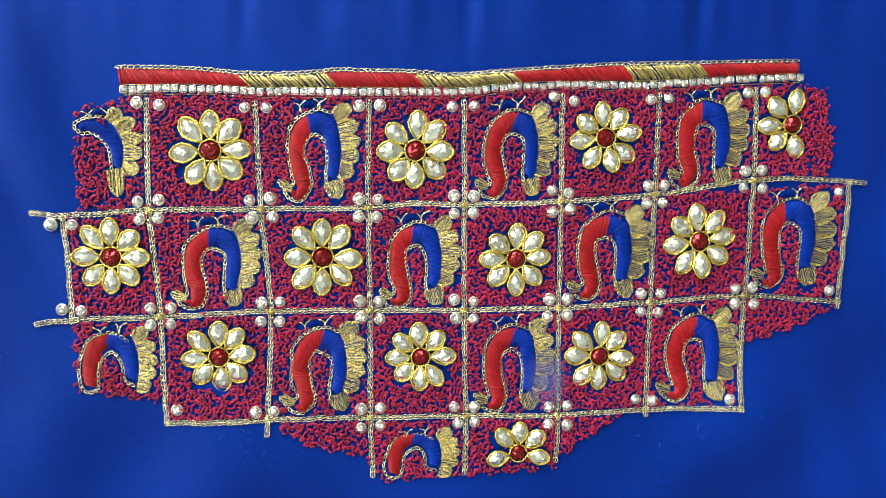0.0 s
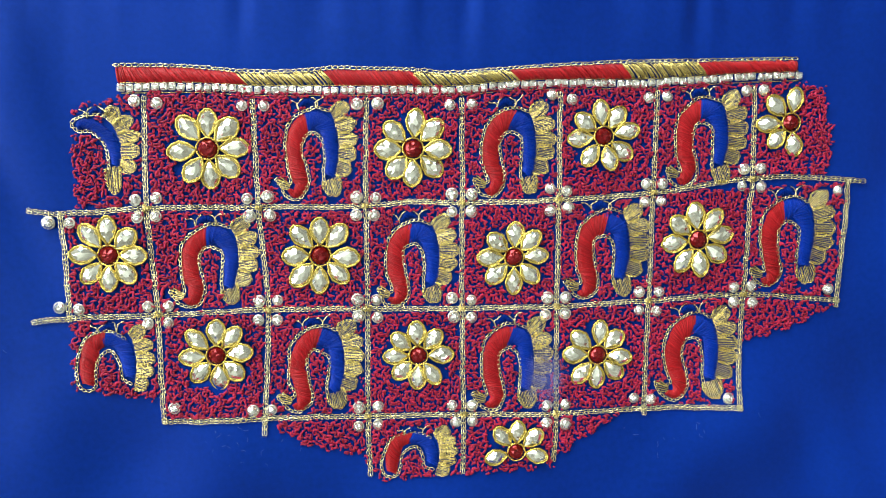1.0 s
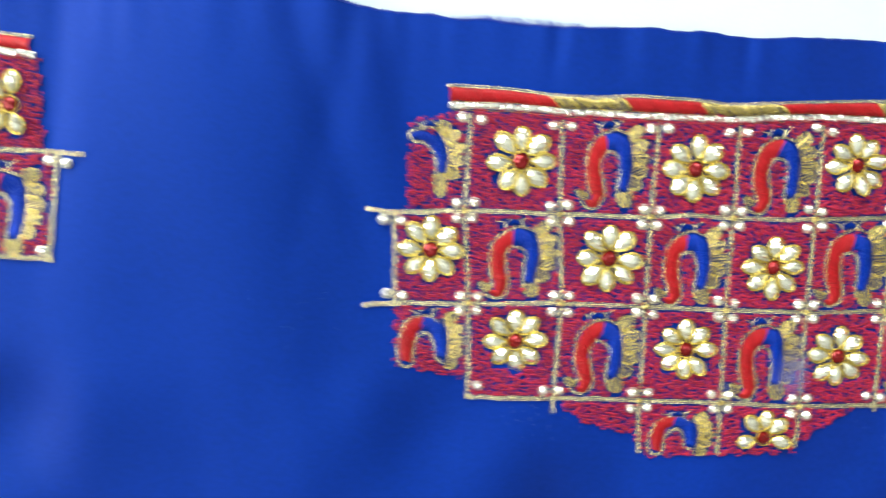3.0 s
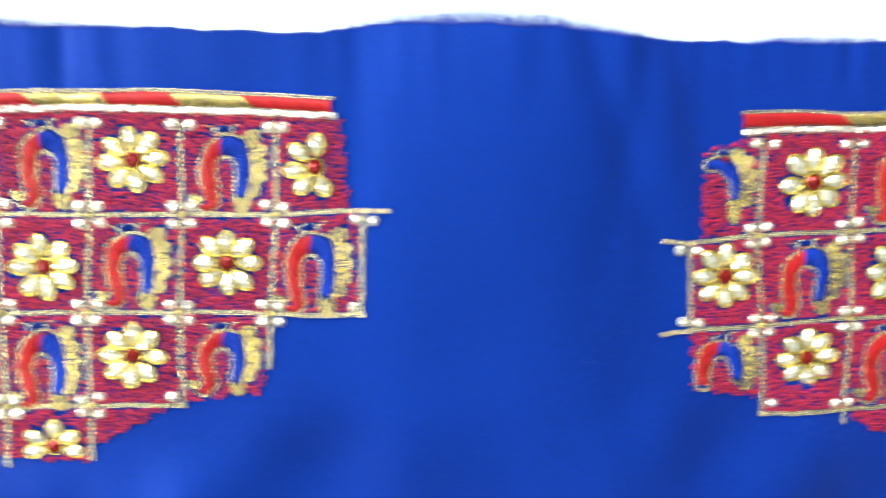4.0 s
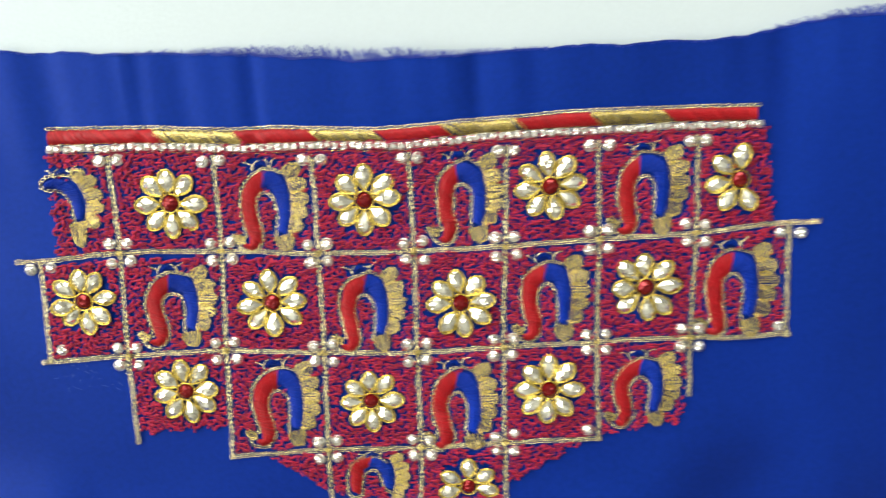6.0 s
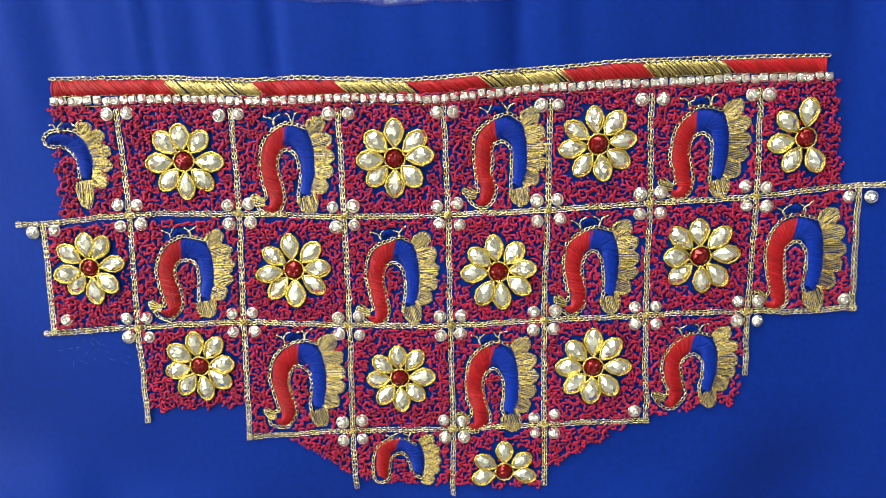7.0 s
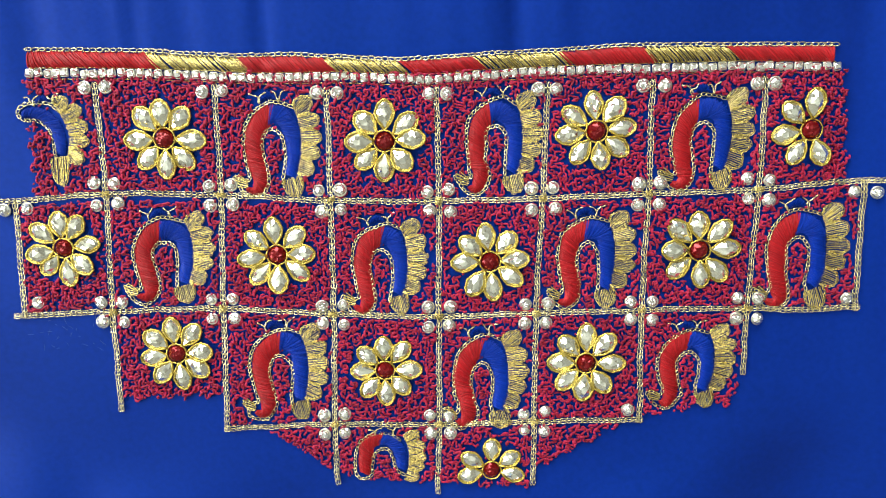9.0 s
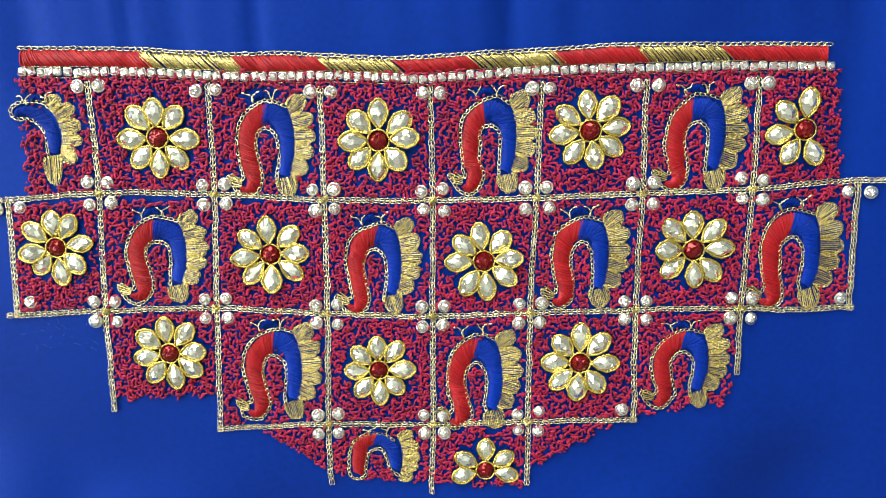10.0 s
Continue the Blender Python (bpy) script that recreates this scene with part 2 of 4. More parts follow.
def satin(buf, path, half, gap, slant, dome, r, rng, base=0.0003, n=6):
    """Satin stitch: threads laid side by side across a band along path, over a padded core."""
    c = smooth_path(path, gap)
    m = len(c)
    w = np.interp(np.linspace(0, 1, m), np.linspace(0, 1, len(half)), half)
    t, nrm = normals2(c)
    u = np.linspace(-1, 1, n)
    sl = slant * u[None, :] + rng.normal(0, gap * 0.35, (m, 1)) + rng.normal(0, gap * 0.25, (m, 1)) * u[None, :]
    ww = w[:, None] * (1 + rng.normal(0, 0.06, (m, 1)))
    p = c[:, None, :] + nrm[:, None, :] * (u[None, :] * ww)[..., None] + t[:, None, :] * (sl * (ww / (np.max(w) + 1e-9)))[..., None]
    z = base + dome * np.sqrt(np.clip(1 - u ** 2, 0, 1))[None, :] + rng.uniform(-0.0001, 0.0001, (m, 1))
    buf.tubes(onto(p, z), r, 3)
    core = c[:, None, :] + nrm[:, None, :] * (u[None, :] * w[:, None] * 0.97)[..., None]
    buf.grid(onto(core, np.broadcast_to(base + dome * 0.93 * np.sqrt(np.clip(1 - u ** 2, 0, 1))[None, :] - 0.0001, (m, n))))


# ---------------------------------------------------------------- the unseen room, added for bounce light and reflections
def slab(name, x0, x1, y0, y1, z0, z1, mat, hole=None, axis="y"):
    """A wall, floor or ceiling with thickness; hole: (a0, a1, z0, z1) cut through a wall."""
    bm = bmesh.new()

    def box(a0, a1, b0, b1, c0, c1):
        vs = [bm.verts.new(p) for p in ((a0, b0, c0), (a1, b0, c0), (a1, b1, c0), (a0, b1, c0), (a0, b0, c1), (a1, b0, c1), (a1, b1, c1), (a0, b1, c1))]
        for f in ((3, 2, 1, 0), (4, 5, 6, 7), (0, 1, 5, 4), (1, 2, 6, 5), (2, 3, 7, 6), (3, 0, 4, 7)):
            bm.faces.new([vs[k] for k in f])

    if hole is None:
        box(x0, x1, y0, y1, z0, z1)
    else:
        a0, a1, h0, h1 = hole
        if axis == "y":
            box(x0, a0, y0, y1, z0, z1), box(a1, x1, y0, y1, z0, z1), box(a0, a1, y0, y1, z0, h0), box(a0, a1, y0, y1, h1, z1)
        else:
            box(x0, x1, y0, a0, z0, z1), box(x0, x1, a1, y1, z0, z1), box(x0, x1, a0, a1, z0, h0), box(x0, x1, a0, a1, h1, z1)
    me = bpy.data.meshes.new(name)
    bm.to_mesh(me)
    bm.free()
    me.materials.append(mat)
    return tagged(new(name, me), kind="structure")


tagged(slab("floor", -2.4, 2.0, -2.0, 1.9, -0.60, -0.50, M_FLOOR), "unseen added plain grey floor under the table", "floor")
tagged(slab("ceiling", -2.4, 2.0, -2.0, 1.9, 2.15, 2.25, M_CEIL), "unseen added ceiling in plain pale grey", "ceiling")
tagged(slab("added_wall_north", -2.4, 2.0, 1.9, 2.05, -0.5, 2.15, M_WALL, (-1.8, 0.0, 0.45, 1.85)), "unseen added beige wall with an opening behind a lamp", "wall")
tagged(slab("added_wall_south", -2.4, 2.0, -2.15, -2.0, -0.5, 2.15, M_WALL), "unseen added wall in plain beige", "wall")
tagged(slab("added_wall_east", 2.0, 2.15, -2.15, 2.05, -0.5, 2.15, M_WALL), "unseen added wall in plain beige", "wall")
tagged(slab("added_wall_west", -2.55, -2.4, -2.15, 2.05, -0.5, 2.15, M_WALL, (-0.6, 0.8, 0.5, 1.8), "x"), "unseen added beige wall with an opening behind a lamp", "wall")

# the white covered table under the fabric
def table_cover():
    buf = Buf()
    xs, ys = np.linspace(-1.25, 0.85, 190), np.linspace(-0.75, 0.62, 130)
    gx, gy = np.meshgrid(xs, ys)
    z = 0.0006 * np.sin(gx * 23 + 6 * gy) + 0.0007 * np.sin(gy * 37 - 9 * gx) + 0.0004 * np.sin(gx * 61 + gy * 49)
    z -= 0.0018
    pts = np.stack([gx, gy, z], -1)
    buf.grid(pts)
    for row in (pts[0], pts[-1], pts[:, 0], pts[:, -1]):
        low = row.copy()
        low[:, 2] -= 0.04
        buf.grid(np.stack([row, low]))
    ob = new("table_cover", buf.mesh("table_cover", M_SHEET))
    tagged(ob, "white cotton cover spread over a low table", "cover", kind="structure")
    slab_ob = slab("table", -1.24, 0.84, -0.74, 0.61, -0.5, -0.006, M_WALL)
    tagged(slab_ob, "low table hidden under the white cover", "table")


table_cover()


# ---------------------------------------------------------------- the fabric
def fabric():
    rng = np.random.default_rng(3)
    buf = Buf()
    xs = np.linspace(-0.80, 0.45, 500)
    s = np.linspace(0, 1, 190)
    top = edge_y(xs)
    gy = -0.42 + (top[None, :] + 0.42) * (1 - (1 - s[:, None]) ** 1.25)
    gx = np.broadcast_to(xs[None, :], gy.shape)
    buf.grid(np.stack([gx, gy, lift(gx, gy)], -1))
    # the fabric's thickness along its cut edge
    rim = np.stack([xs, top, lift(xs, top)], -1)
    low = rim.copy()
    low[:, 2] -= 0.0005
    buf.grid(np.stack([rim, low]))
    ob = new("fabric", buf.mesh("fabric", M_FABRIC))
    tagged(ob, "royal blue silk blouse fabric lying on a white cover", "fabric")
    # yarns that have come loose along the cut edge
    fr = Buf()
    n = 6500
    x = rng.uniform(-0.62, 0.25, n)
    dense = (np.exp(-((x + 0.42) / 0.055) ** 2) + np.exp(-((x + 0.20) / 0.05) ** 2) + 0.7 * np.exp(-((x - 0.18) / 0.035) ** 2)
             + 0.6 * np.exp(-((x + 0.07) / 0.03) ** 2))
    keep = rng.uniform(0, 1, n) < 0.22 + dense
    x, dense = x[keep], dense[keep]
    ln = (0.0009 + 0.0046 * dense) * rng.uniform(0.3, 1.15, len(x))
    lean = rng.normal(0.35, 0.35, len(x))
    y0 = edge_y(x) - 0.0008
    t = np.linspace(0, 1, 5)
    px_ = x[:, None] - lean[:, None] * ln[:, None] * t + rng.normal(0, 0.00025, (len(x), 5)) * t
    py_ = y0[:, None] + ln[:, None] * t * (1 - 0.15 * t)
    pz_ = lift(x, y0)[:, None] + 0.0001 - 0.0012 * t ** 2 + rng.uniform(0, 0.0009, (len(x), 1)) * t
    fr.tubes(np.stack([px_, py_, pz_], -1), 0.00011, 3)
    f = part("fringe", fr.mesh("fringe", M_FRAY), ob, "frayed blue yarns along the cut edge")
    f["kind"] = "stuff"
    # a longer loose yarn lying on the white cover
    lt = Buf()
    c = smooth_path([(0.1215, 0.0695), (0.128, 0.0722), (0.138, 0.0752), (0.146, 0.0795), (0.158, 0.0845), (0.171, 0.088)], 0.002)
    w = np.interp(np.linspace(0, 1, len(c)), [0, 0.15, 0.35, 0.5, 1], [0.0002, 0.0006, 0.0008, 0.0004, 0.0003])
    for k in range(4):
        off = np.stack([np.sin(np.arange(len(c)) * 0.9 + k), np.cos(np.arange(len(c)) * 0.7 + 2 * k)], 1) * w[:, None]
        q = c + off
        lt.tubes(np.concatenate([q, np.full((len(q), 1), 0.0006 + 0.0003 * k)], 1), 0.00022, 4)
    tagged(new("loose_yarn", lt.mesh("loose_yarn", M_FRAY)), "twisted loose blue yarn lying on the white cover", "yarn")


fabric()


# ---------------------------------------------------------------- stones
PETAL = [(0, 4.3), (2.6, 7.5), (3.7, 10.8), (2.7, 13.7), (0.9, 15.4), (-0.9, 15.4), (-2.7, 13.7), (-3.7, 10.8), (-2.6, 7.5)]


def faceted(outline, levels, rng, jitter=0.0):
    """A cut stone: rings of the outline, shrunk and turned by half a side, with flat facets."""
    o = np.asarray(outline, float) * MM
    mid = o.mean(0)
    n = len(o)
    rings = []
    for k, (scale, z, half) in enumerate(levels):
        q = (o + np.roll(o, -1, 0)) / 2 if half else o
        q = mid + (q - mid) * scale
        zz = z * MM * np.ones(n) + (rng.normal(0, jitter, n) * MM if k else 0)
        rings.append(np.concatenate([q, zz[:, None]], 1))
    v = np.concatenate(rings)
    faces = []
    for k in range(len(levels) - 1):
        a, b = k * n, (k + 1) * n
        for i in range(n):
            j = (i + 1) % n
            if levels[k][2] == levels[k + 1][2]:
                faces.append((a + i, a + j, b + j, b + i))
            elif levels[k + 1][2]:
                faces += [(a + i, a + j, b + i), (a + j, b + j, b + i)]
            else:
                faces += [(a + i, a + j, b + j), (a + i, b + j, b + i)]
    faces.append(tuple(range((len(levels) - 1) * n, len(levels) * n)))
    return v, faces


def stone_mesh(name, outline, levels, mat, seed, jitter=0.0):
    v, f = faceted(outline, levels, np.random.default_rng(seed), jitter)
    me = bpy.data.meshes.new(name)
    me.from_pydata(v.tolist(), [], f)
    me.materials.append(mat)
    return me


def ring_mesh(name, outline, grow, z, r, mat, wobble=0.0, seed=0, sides=6):
    rng = np.random.default_rng(seed)
    o = np.asarray(outline, float) * MM
    mid = o.mean(0)
    d = o - mid
    o = mid + d * (1 + grow * MM / np.linalg.norm(d, axis=1, keepdims=True))
    dense = []
    for a, b in zip(o, np.roll(o, -1, 0)):
        for t in (0.05, 0.5, 0.95):
            dense.append(a + (b - a) * t)
    dense = np.array(dense)
    p = np.concatenate([dense + rng.normal(0, wobble * MM, dense.shape), np.full((len(dense), 1), z * MM)], 1)
    buf = Buf()
    buf.tubes(p, r * MM, sides, closed=True)
    return buf.mesh(name, mat)


def circle(n, r, turn=0.0):
    return [(r * math.cos(2 * math.pi * (k + turn) / n), r * math.sin(2 * math.pi * (k + turn) / n)) for k in range(n)]


PETAL_STONES = [stone_mesh("petal", PETAL, [(1, 0.2, 0), (1, 0.7, 0), (0.70, 1.75, 1), (0.34, 2.4, 0)], M_STONE, 10 + k, 0.17) for k in range(6)]
PETAL_CORDS = [ring_mesh("gold_cord", PETAL, 0.2, 0.95, 0.50, M_CORD, 0.05, 40 + k) for k in range(3)]
HUB_STONES = [stone_mesh("centre_stone", circle(10, 3.75, 0.2), [(1, 0.2, 0), (1, 0.9, 0), (0.84, 1.9, 1), (0.55, 2.7, 0), (0.22, 2.8, 1)], M_RUBY, 60 + k, 0.20) for k in range(3)]
HUB_RING = ring_mesh("gold_ring", circle(12, 3.9), 0.35, 1.0, 0.43, M_CORD, 0.06, 70)
GEMS = [stone_mesh("crystal", circle(12, 1.85, 0.13 * k), [(1, 0.5, 0), (1, 0.9, 0), (0.82, 1.45, 1), (0.56, 1.8, 0), (0.30, 1.95, 1)], M_CRYSTAL, 80 + k, 0.13) for k in range(5)]
GEM_CUP = ring_mesh("cup", circle(12, 1.8), 0.1, 0.62, 0.30, M_CUP, 0.02, 90)
SQUARE = [(-1.1, -0.85), (-0.85, -1.1), (0.85, -1.1), (1.1, -0.85), (1.1, 0.85), (0.85, 1.1), (-0.85, 1.1), (-1.1, 0.85)]
LINKS = [stone_mesh("square_crystal", SQUARE, [(1, 0.5, 0), (1, 1.0, 0), (0.84, 1.45, 1), (0.60, 1.7, 0)], M_CRYSTAL, 100 + k, 0.12) for k in range(5)]
LINK_CUP = ring_mesh("cup", SQUARE, 0.08, 0.6, 0.26, M_CUP, 0.02, 110)


def stone_flower(x, y, radius, turn, seed, angles=(), label=""):
    """Eight drop stones in gold cord round a red one."""
    rng = np.random.default_rng(seed)
    root = new("stone_flower")
    z = float(lift(x * MM, y * MM))
    root.matrix_basis = pose(x * MM, y * MM, z + 0.0005, 0, 0, turn)
    k0 = radius / 15.9
    tagged(root, label or "flower of eight clear drop stones round a red stone", "stone flower", "stone flowers on the fabric")
    hub = part("centre_stone", HUB_STONES[seed % 3], root, "deep red faceted round stone",
               pose(0, 0, 0, rng.normal(0, 4), rng.normal(0, 4), rng.uniform(0, 360)) @ Matrix.Diagonal((k0, k0, k0, 1)))
    ring = part("gold_ring", HUB_RING, root, "gold cord ring round the red stone", pose(0, 0, 0, 0, 0, rng.uniform(0, 360)) @ Matrix.Diagonal((k0, k0, 1, 1)))
    for i, at in enumerate(angles or range(0, 360, 45)):
        a = at + rng.normal(0, 3.0)
        sx = k0 * rng.uniform(0.93, 1.07)
        sy = k0 * rng.uniform(0.95, 1.04)
        m = pose(0, 0, 0, rng.normal(0, 3), rng.normal(0, 3), a) @ Matrix.Diagonal((sx, sy, 1, 1))
        p = part("petal", PETAL_STONES[int(rng.integers(6))], root, "", m)
        part("gold_cord", PETAL_CORDS[int(rng.integers(3))], p, "")
    return root


def rhinestone(x, y, seed):
    rng = np.random.default_rng(seed)
    root = new("rhinestone")
    k = rng.uniform(0.94, 1.12)
    root.matrix_basis = pose(x * MM, y * MM, float(lift(x * MM, y * MM)) + 0.0004, rng.normal(0, 5), rng.normal(0, 5), rng.uniform(0, 360)) @ Matrix.Diagonal((k, k, k, 1))
    tagged(root, "round clear crystal in a silver cup sewn on fabric", "rhinestone", "rhinestones at the grid crossings")
    part("crystal", GEMS[seed % 5], root)
    part("cup", GEM_CUP, root, "silver cup")
    return root


# ---------------------------------------------------------------- stitched motifs
def to_panel(pts, place):
    """From the motif's own units (148 wide, 157 high) to the fabric."""
    x, y, w, h, turn = place
    p = np.asarray(pts, float)
    u = (p[..., 0] - 905) / 148 * w * MM
    v = (195 - p[..., 1]) / 157 * h * MM
    c, s = math.cos(radians(turn)), math.sin(radians(turn))
    return np.stack([x * MM + c * u - s * v, y * MM + s * u + c * v], -1)


ARCH_LINE = [(860, 334), (870, 339), (879, 328), (880, 310), (877, 292), (877, 266), (882, 243), (893, 226), (910, 218), (927, 220), (939, 237), (941, 262), (939, 287), (935, 304), (931, 317)]
ARCH_HALF = [3, 8, 12, 13.5, 14, 14.5, 15, 16, 16, 15, 13.5, 13, 12.5, 11.5, 10]
OUTLINE = [(944, 204), (927, 196), (909, 196), (888, 206), (871, 224), (862, 254), (861, 285), (864, 308), (865, 319), (858, 321), (850, 316), (841, 313), (845, 327),
           (852, 340), (865, 349), (878, 347), (889, 337), (895, 320), (893, 297), (891, 270), (895, 249), (906, 240), (918, 242), (926, 256), (925, 286), (921, 310), (920, 327)]
LOBES = [((947, 206), (952, 224), (979, 193)), ((952, 223), (954, 246), (989, 229)), ((954, 244), (953, 268), (989, 260)), ((953, 266), (950, 289), (983, 287)),
         ((949, 288), (941, 314), (969, 314)), ((944, 319), (919, 325), (936, 352))]
HALF_RED = [(862, 292), (864, 268), (869, 243), (876, 222), (890, 209), (903, 207)]
HALF_BLUE = [(903, 207), (920, 214), (933, 235), (938, 262), (938, 288)]
HALF_OUTLINE = [(938, 212), (924, 199), (908, 193), (890, 194), (868, 204), (854, 226), (847, 262), (846, 296), (858, 308), (874, 302), (880, 276), (886, 250), (898, 236),
                (910, 234), (919, 246), (923, 268), (926, 292), (937, 302)]
TAIL_BLUE = [(872, 212), (882, 208), (897, 211), (914, 223), (926, 244), (931, 268), (930, 282), (929, 293)]
TAIL_OUTLINE = [(938, 212), (922, 198), (904, 192), (883, 194), (867, 200), (863, 212), (874, 222), (893, 223), (908, 236), (916, 257), (918, 279), (917, 297)]
TAIL_LOBES = [((928, 196), (936, 213), (956, 187)), ((936, 213), (944, 235), (982, 207)), ((944, 235), (948, 257), (990, 242)), ((948, 257), (944, 281), (986, 274)),
              ((944, 281), (939, 298), (969, 312)), ((938, 297), (912, 299), (922, 352))]


def arch_motif(place, seed, form="full", lobes=5, label=""):
    """An arch in red and blue satin stitch, edged in chain stitch, with a scalloped gold fan."""
    rng = np.random.default_rng(seed)
    x, y, w, h, turn = place
    root = new("arch_motif")
    root.location = (x * MM, y * MM, float(lift(x * MM, y * MM)))
    back = Matrix.Translation(-root.location)
    tagged(root, label or "satin-stitched arch, half red half blue, with gold fan", "embroidered motif", "arch motifs on the fabric")
    unit = (w / 148 + h / 157) / 2 * MM
    taken = []

    def put(name, buf, mat, text):
        ob = part(name, buf.mesh(name, mat), root, text)
        ob.matrix_parent_inverse = back
        if "satin" in name:
            ob["kind"] = "stuff"
        return ob

    def jig(line):
        return [(a + rng.normal(0, 1.3), b + rng.normal(0, 1.3)) for a, b in line]

    red = {"full": ARCH_LINE, "half": HALF_RED, "tail": None}[form]
    blue = {"full": ARCH_LINE, "half": HALF_BLUE, "tail": TAIL_BLUE}[form]
    if form == "full":
        # one arch, whose colour changes near its top
        arch = smooth_path(np.concatenate([jig(ARCH_LINE), np.array(ARCH_HALF)[:, None]], 1), 1.5)
        cut = int(np.argmax(arch[:, 0] > 908 + rng.uniform(-5, 9)))
    edge = {"full": OUTLINE, "half": HALF_OUTLINE, "tail": TAIL_OUTLINE}[form]
    if red:
        if form == "full":
            line, half = to_panel(arch[:cut + 1, :2], place), arch[:cut + 1, 2] * unit
        else:
            line, half = to_panel(jig(red[:-1]) + [red[-1]], place), np.array([11, 14, 16, 17, 15, 14]) * unit
        b = Buf()
        satin(b, line, half, 0.00032, 0.0016, 0.0009, 0.00021, rng)
        put("red_satin", b, M_RED, "glossy red satin stitch")
        taken.append((line, half.max() + 0.0004))
    if form == "full":
        line, half = to_panel(arch[cut:, :2], place), arch[cut:, 2] * unit
    else:
        line = to_panel([blue[0]] + jig(blue[1:]), place)
        half = np.array({"half": [14, 14, 13.5, 12.5, 11], "tail": [7, 10, 12, 13, 12.5, 12, 11, 7]}[form]) * unit
    b = Buf()
    satin(b, line, half, 0.00032, 0.0013, 0.0009, 0.00021, rng)
    put("blue_satin", b, M_BLUE, "glossy royal blue satin stitch")
    taken.append((line, half.max() + 0.0004))
    b = Buf()
    line = to_panel(jig(edge), place)
    chain_links(b, line, 0.0021, 0.00125, 0.00021, 0.0006, rng)
    put("chain_outline", b, M_ZARI, "pale gold chain-stitch outline")
    taken.append((line, 0.0008))
    fans = {"full": LOBES, "half": LOBES[:5], "tail": TAIL_LOBES}[form][:lobes + 1]
    for k, (a, c, tip) in enumerate(fans):
        a, c, tip = (to_panel(q, place) for q in (a, c, tip))
        mid = (a + c) / 2
        out = tip - mid
        ln = np.linalg.norm(out) * (0.88 if k < 5 else 1.0)
        d = out / np.linalg.norm(out)
        e = np.array([-d[1], d[0]])
        if (a - c) @ e < 0:
            e = -e
        wide = (14.5, 14.5, 14.5, 14.5, 15.0, 17.0)[k] * unit * rng.uniform(0.92, 1.08)
        n = 10 if k < 5 else 12
        s = np.linspace(-1, 1, n)
        root_pt = mid + np.outer(s, (a - c) / 2) * 1.05
        flat, bow = (0.38, 0.66) if k < 5 else (0.22, 0.80)
        reach = ln * (flat + bow * np.sqrt(np.clip(1 - s ** 2, 0, 1)))
        end = mid + np.outer(reach * rng.uniform(0.93, 1.05, n), d) + np.outer(s * wide * 0.94, e)
        b = Buf()
        # narrow loops of thread side by side, laid over each other unevenly
        q = np.sin(np.linspace(0, np.pi, 11))
        side = np.linspace(-1, 1, 11)
        loops = []
        for i in range(n):
            half_gap = wide / n * rng.uniform(0.30, 0.62)
            line = root_pt[i] + np.outer(q ** 0.75, end[i] - root_pt[i]) + np.outer(side * q ** 0.5 * half_gap, e)
            rise = 0.0005 + 0.0007 * q + rng.uniform(0, 0.0004)
            loops.append(onto(line + rng.normal(0, 0.00006, line.shape), rise))
        b.tubes(np.array(loops), 0.00014, 4)
        rim = np.vstack([root_pt[:1] * 0.5 + end[:1] * 0.5, end, root_pt[-1:] * 0.5 + end[-1:] * 0.5])
        chain_links(b, rim, 0.0016, 0.0008, 0.00016, 0.0012, rng)
        put("gold_fan_lobe", b, M_GOLD, "scalloped lobe of gold thread")
        taken.append((np.array([mid, mid + d * ln * 0.85]), wide - 0.0002))
    # the small crest on top
    b = Buf()
    cl = to_panel([(898, 191), (904, 185), (910, 183), (916, 185), (922, 191)], place)
    satin(b, cl, np.array([2, 6, 7, 6, 2]) * unit, 0.0004, 0.0, 0.0007, 0.00024, rng)
    put("crest", b, M_FABRIC, "small dark blue padded crest")
    for fork in ([(880, 179), (886, 181), (893, 187), (895, 198), (894, 188), (899, 181), (905, 177)], [(942, 177), (934, 180), (928, 187), (926, 197), (927, 188), (923, 181), (918, 178)]):
        b = Buf()
        line = smooth_path(to_panel(jig(fork), place), 0.0005)
        beads = 0.00026 + 0.00010 * np.sin(np.arange(len(line)) * 1.6)
        b.tubes(onto(line, np.full(len(line), 0.0009)), beads[None, :], 5)
        put("crest_sprig", b, M_ZARI, "tiny forked sprig of pale gold thread")
    taken.append((to_panel([(890, 185), (930, 185)], place), 0.0017))
    if form == "full":
        b = Buf()
        a0 = to_panel([(860, 321), (861, 324), (861, 327), (860, 330), (858, 332)], place)
        a1 = to_panel([(847, 308), (841, 311), (840, 317), (843, 323), (847, 329)], place)
        t = np.linspace(0, 1, 4)[None, :, None]
        b.tubes(onto(a0[:, None, :] * (1 - t) + a1[:, None, :] * t, np.full((5, 4), 0.0009)), 0.00026, 4)
        put("gold_tip", b, M_GOLD, "small gold thread tip")
        taken.append((np.concatenate([a0[2:3], a1[2:3]]), 0.0020))
    return taken


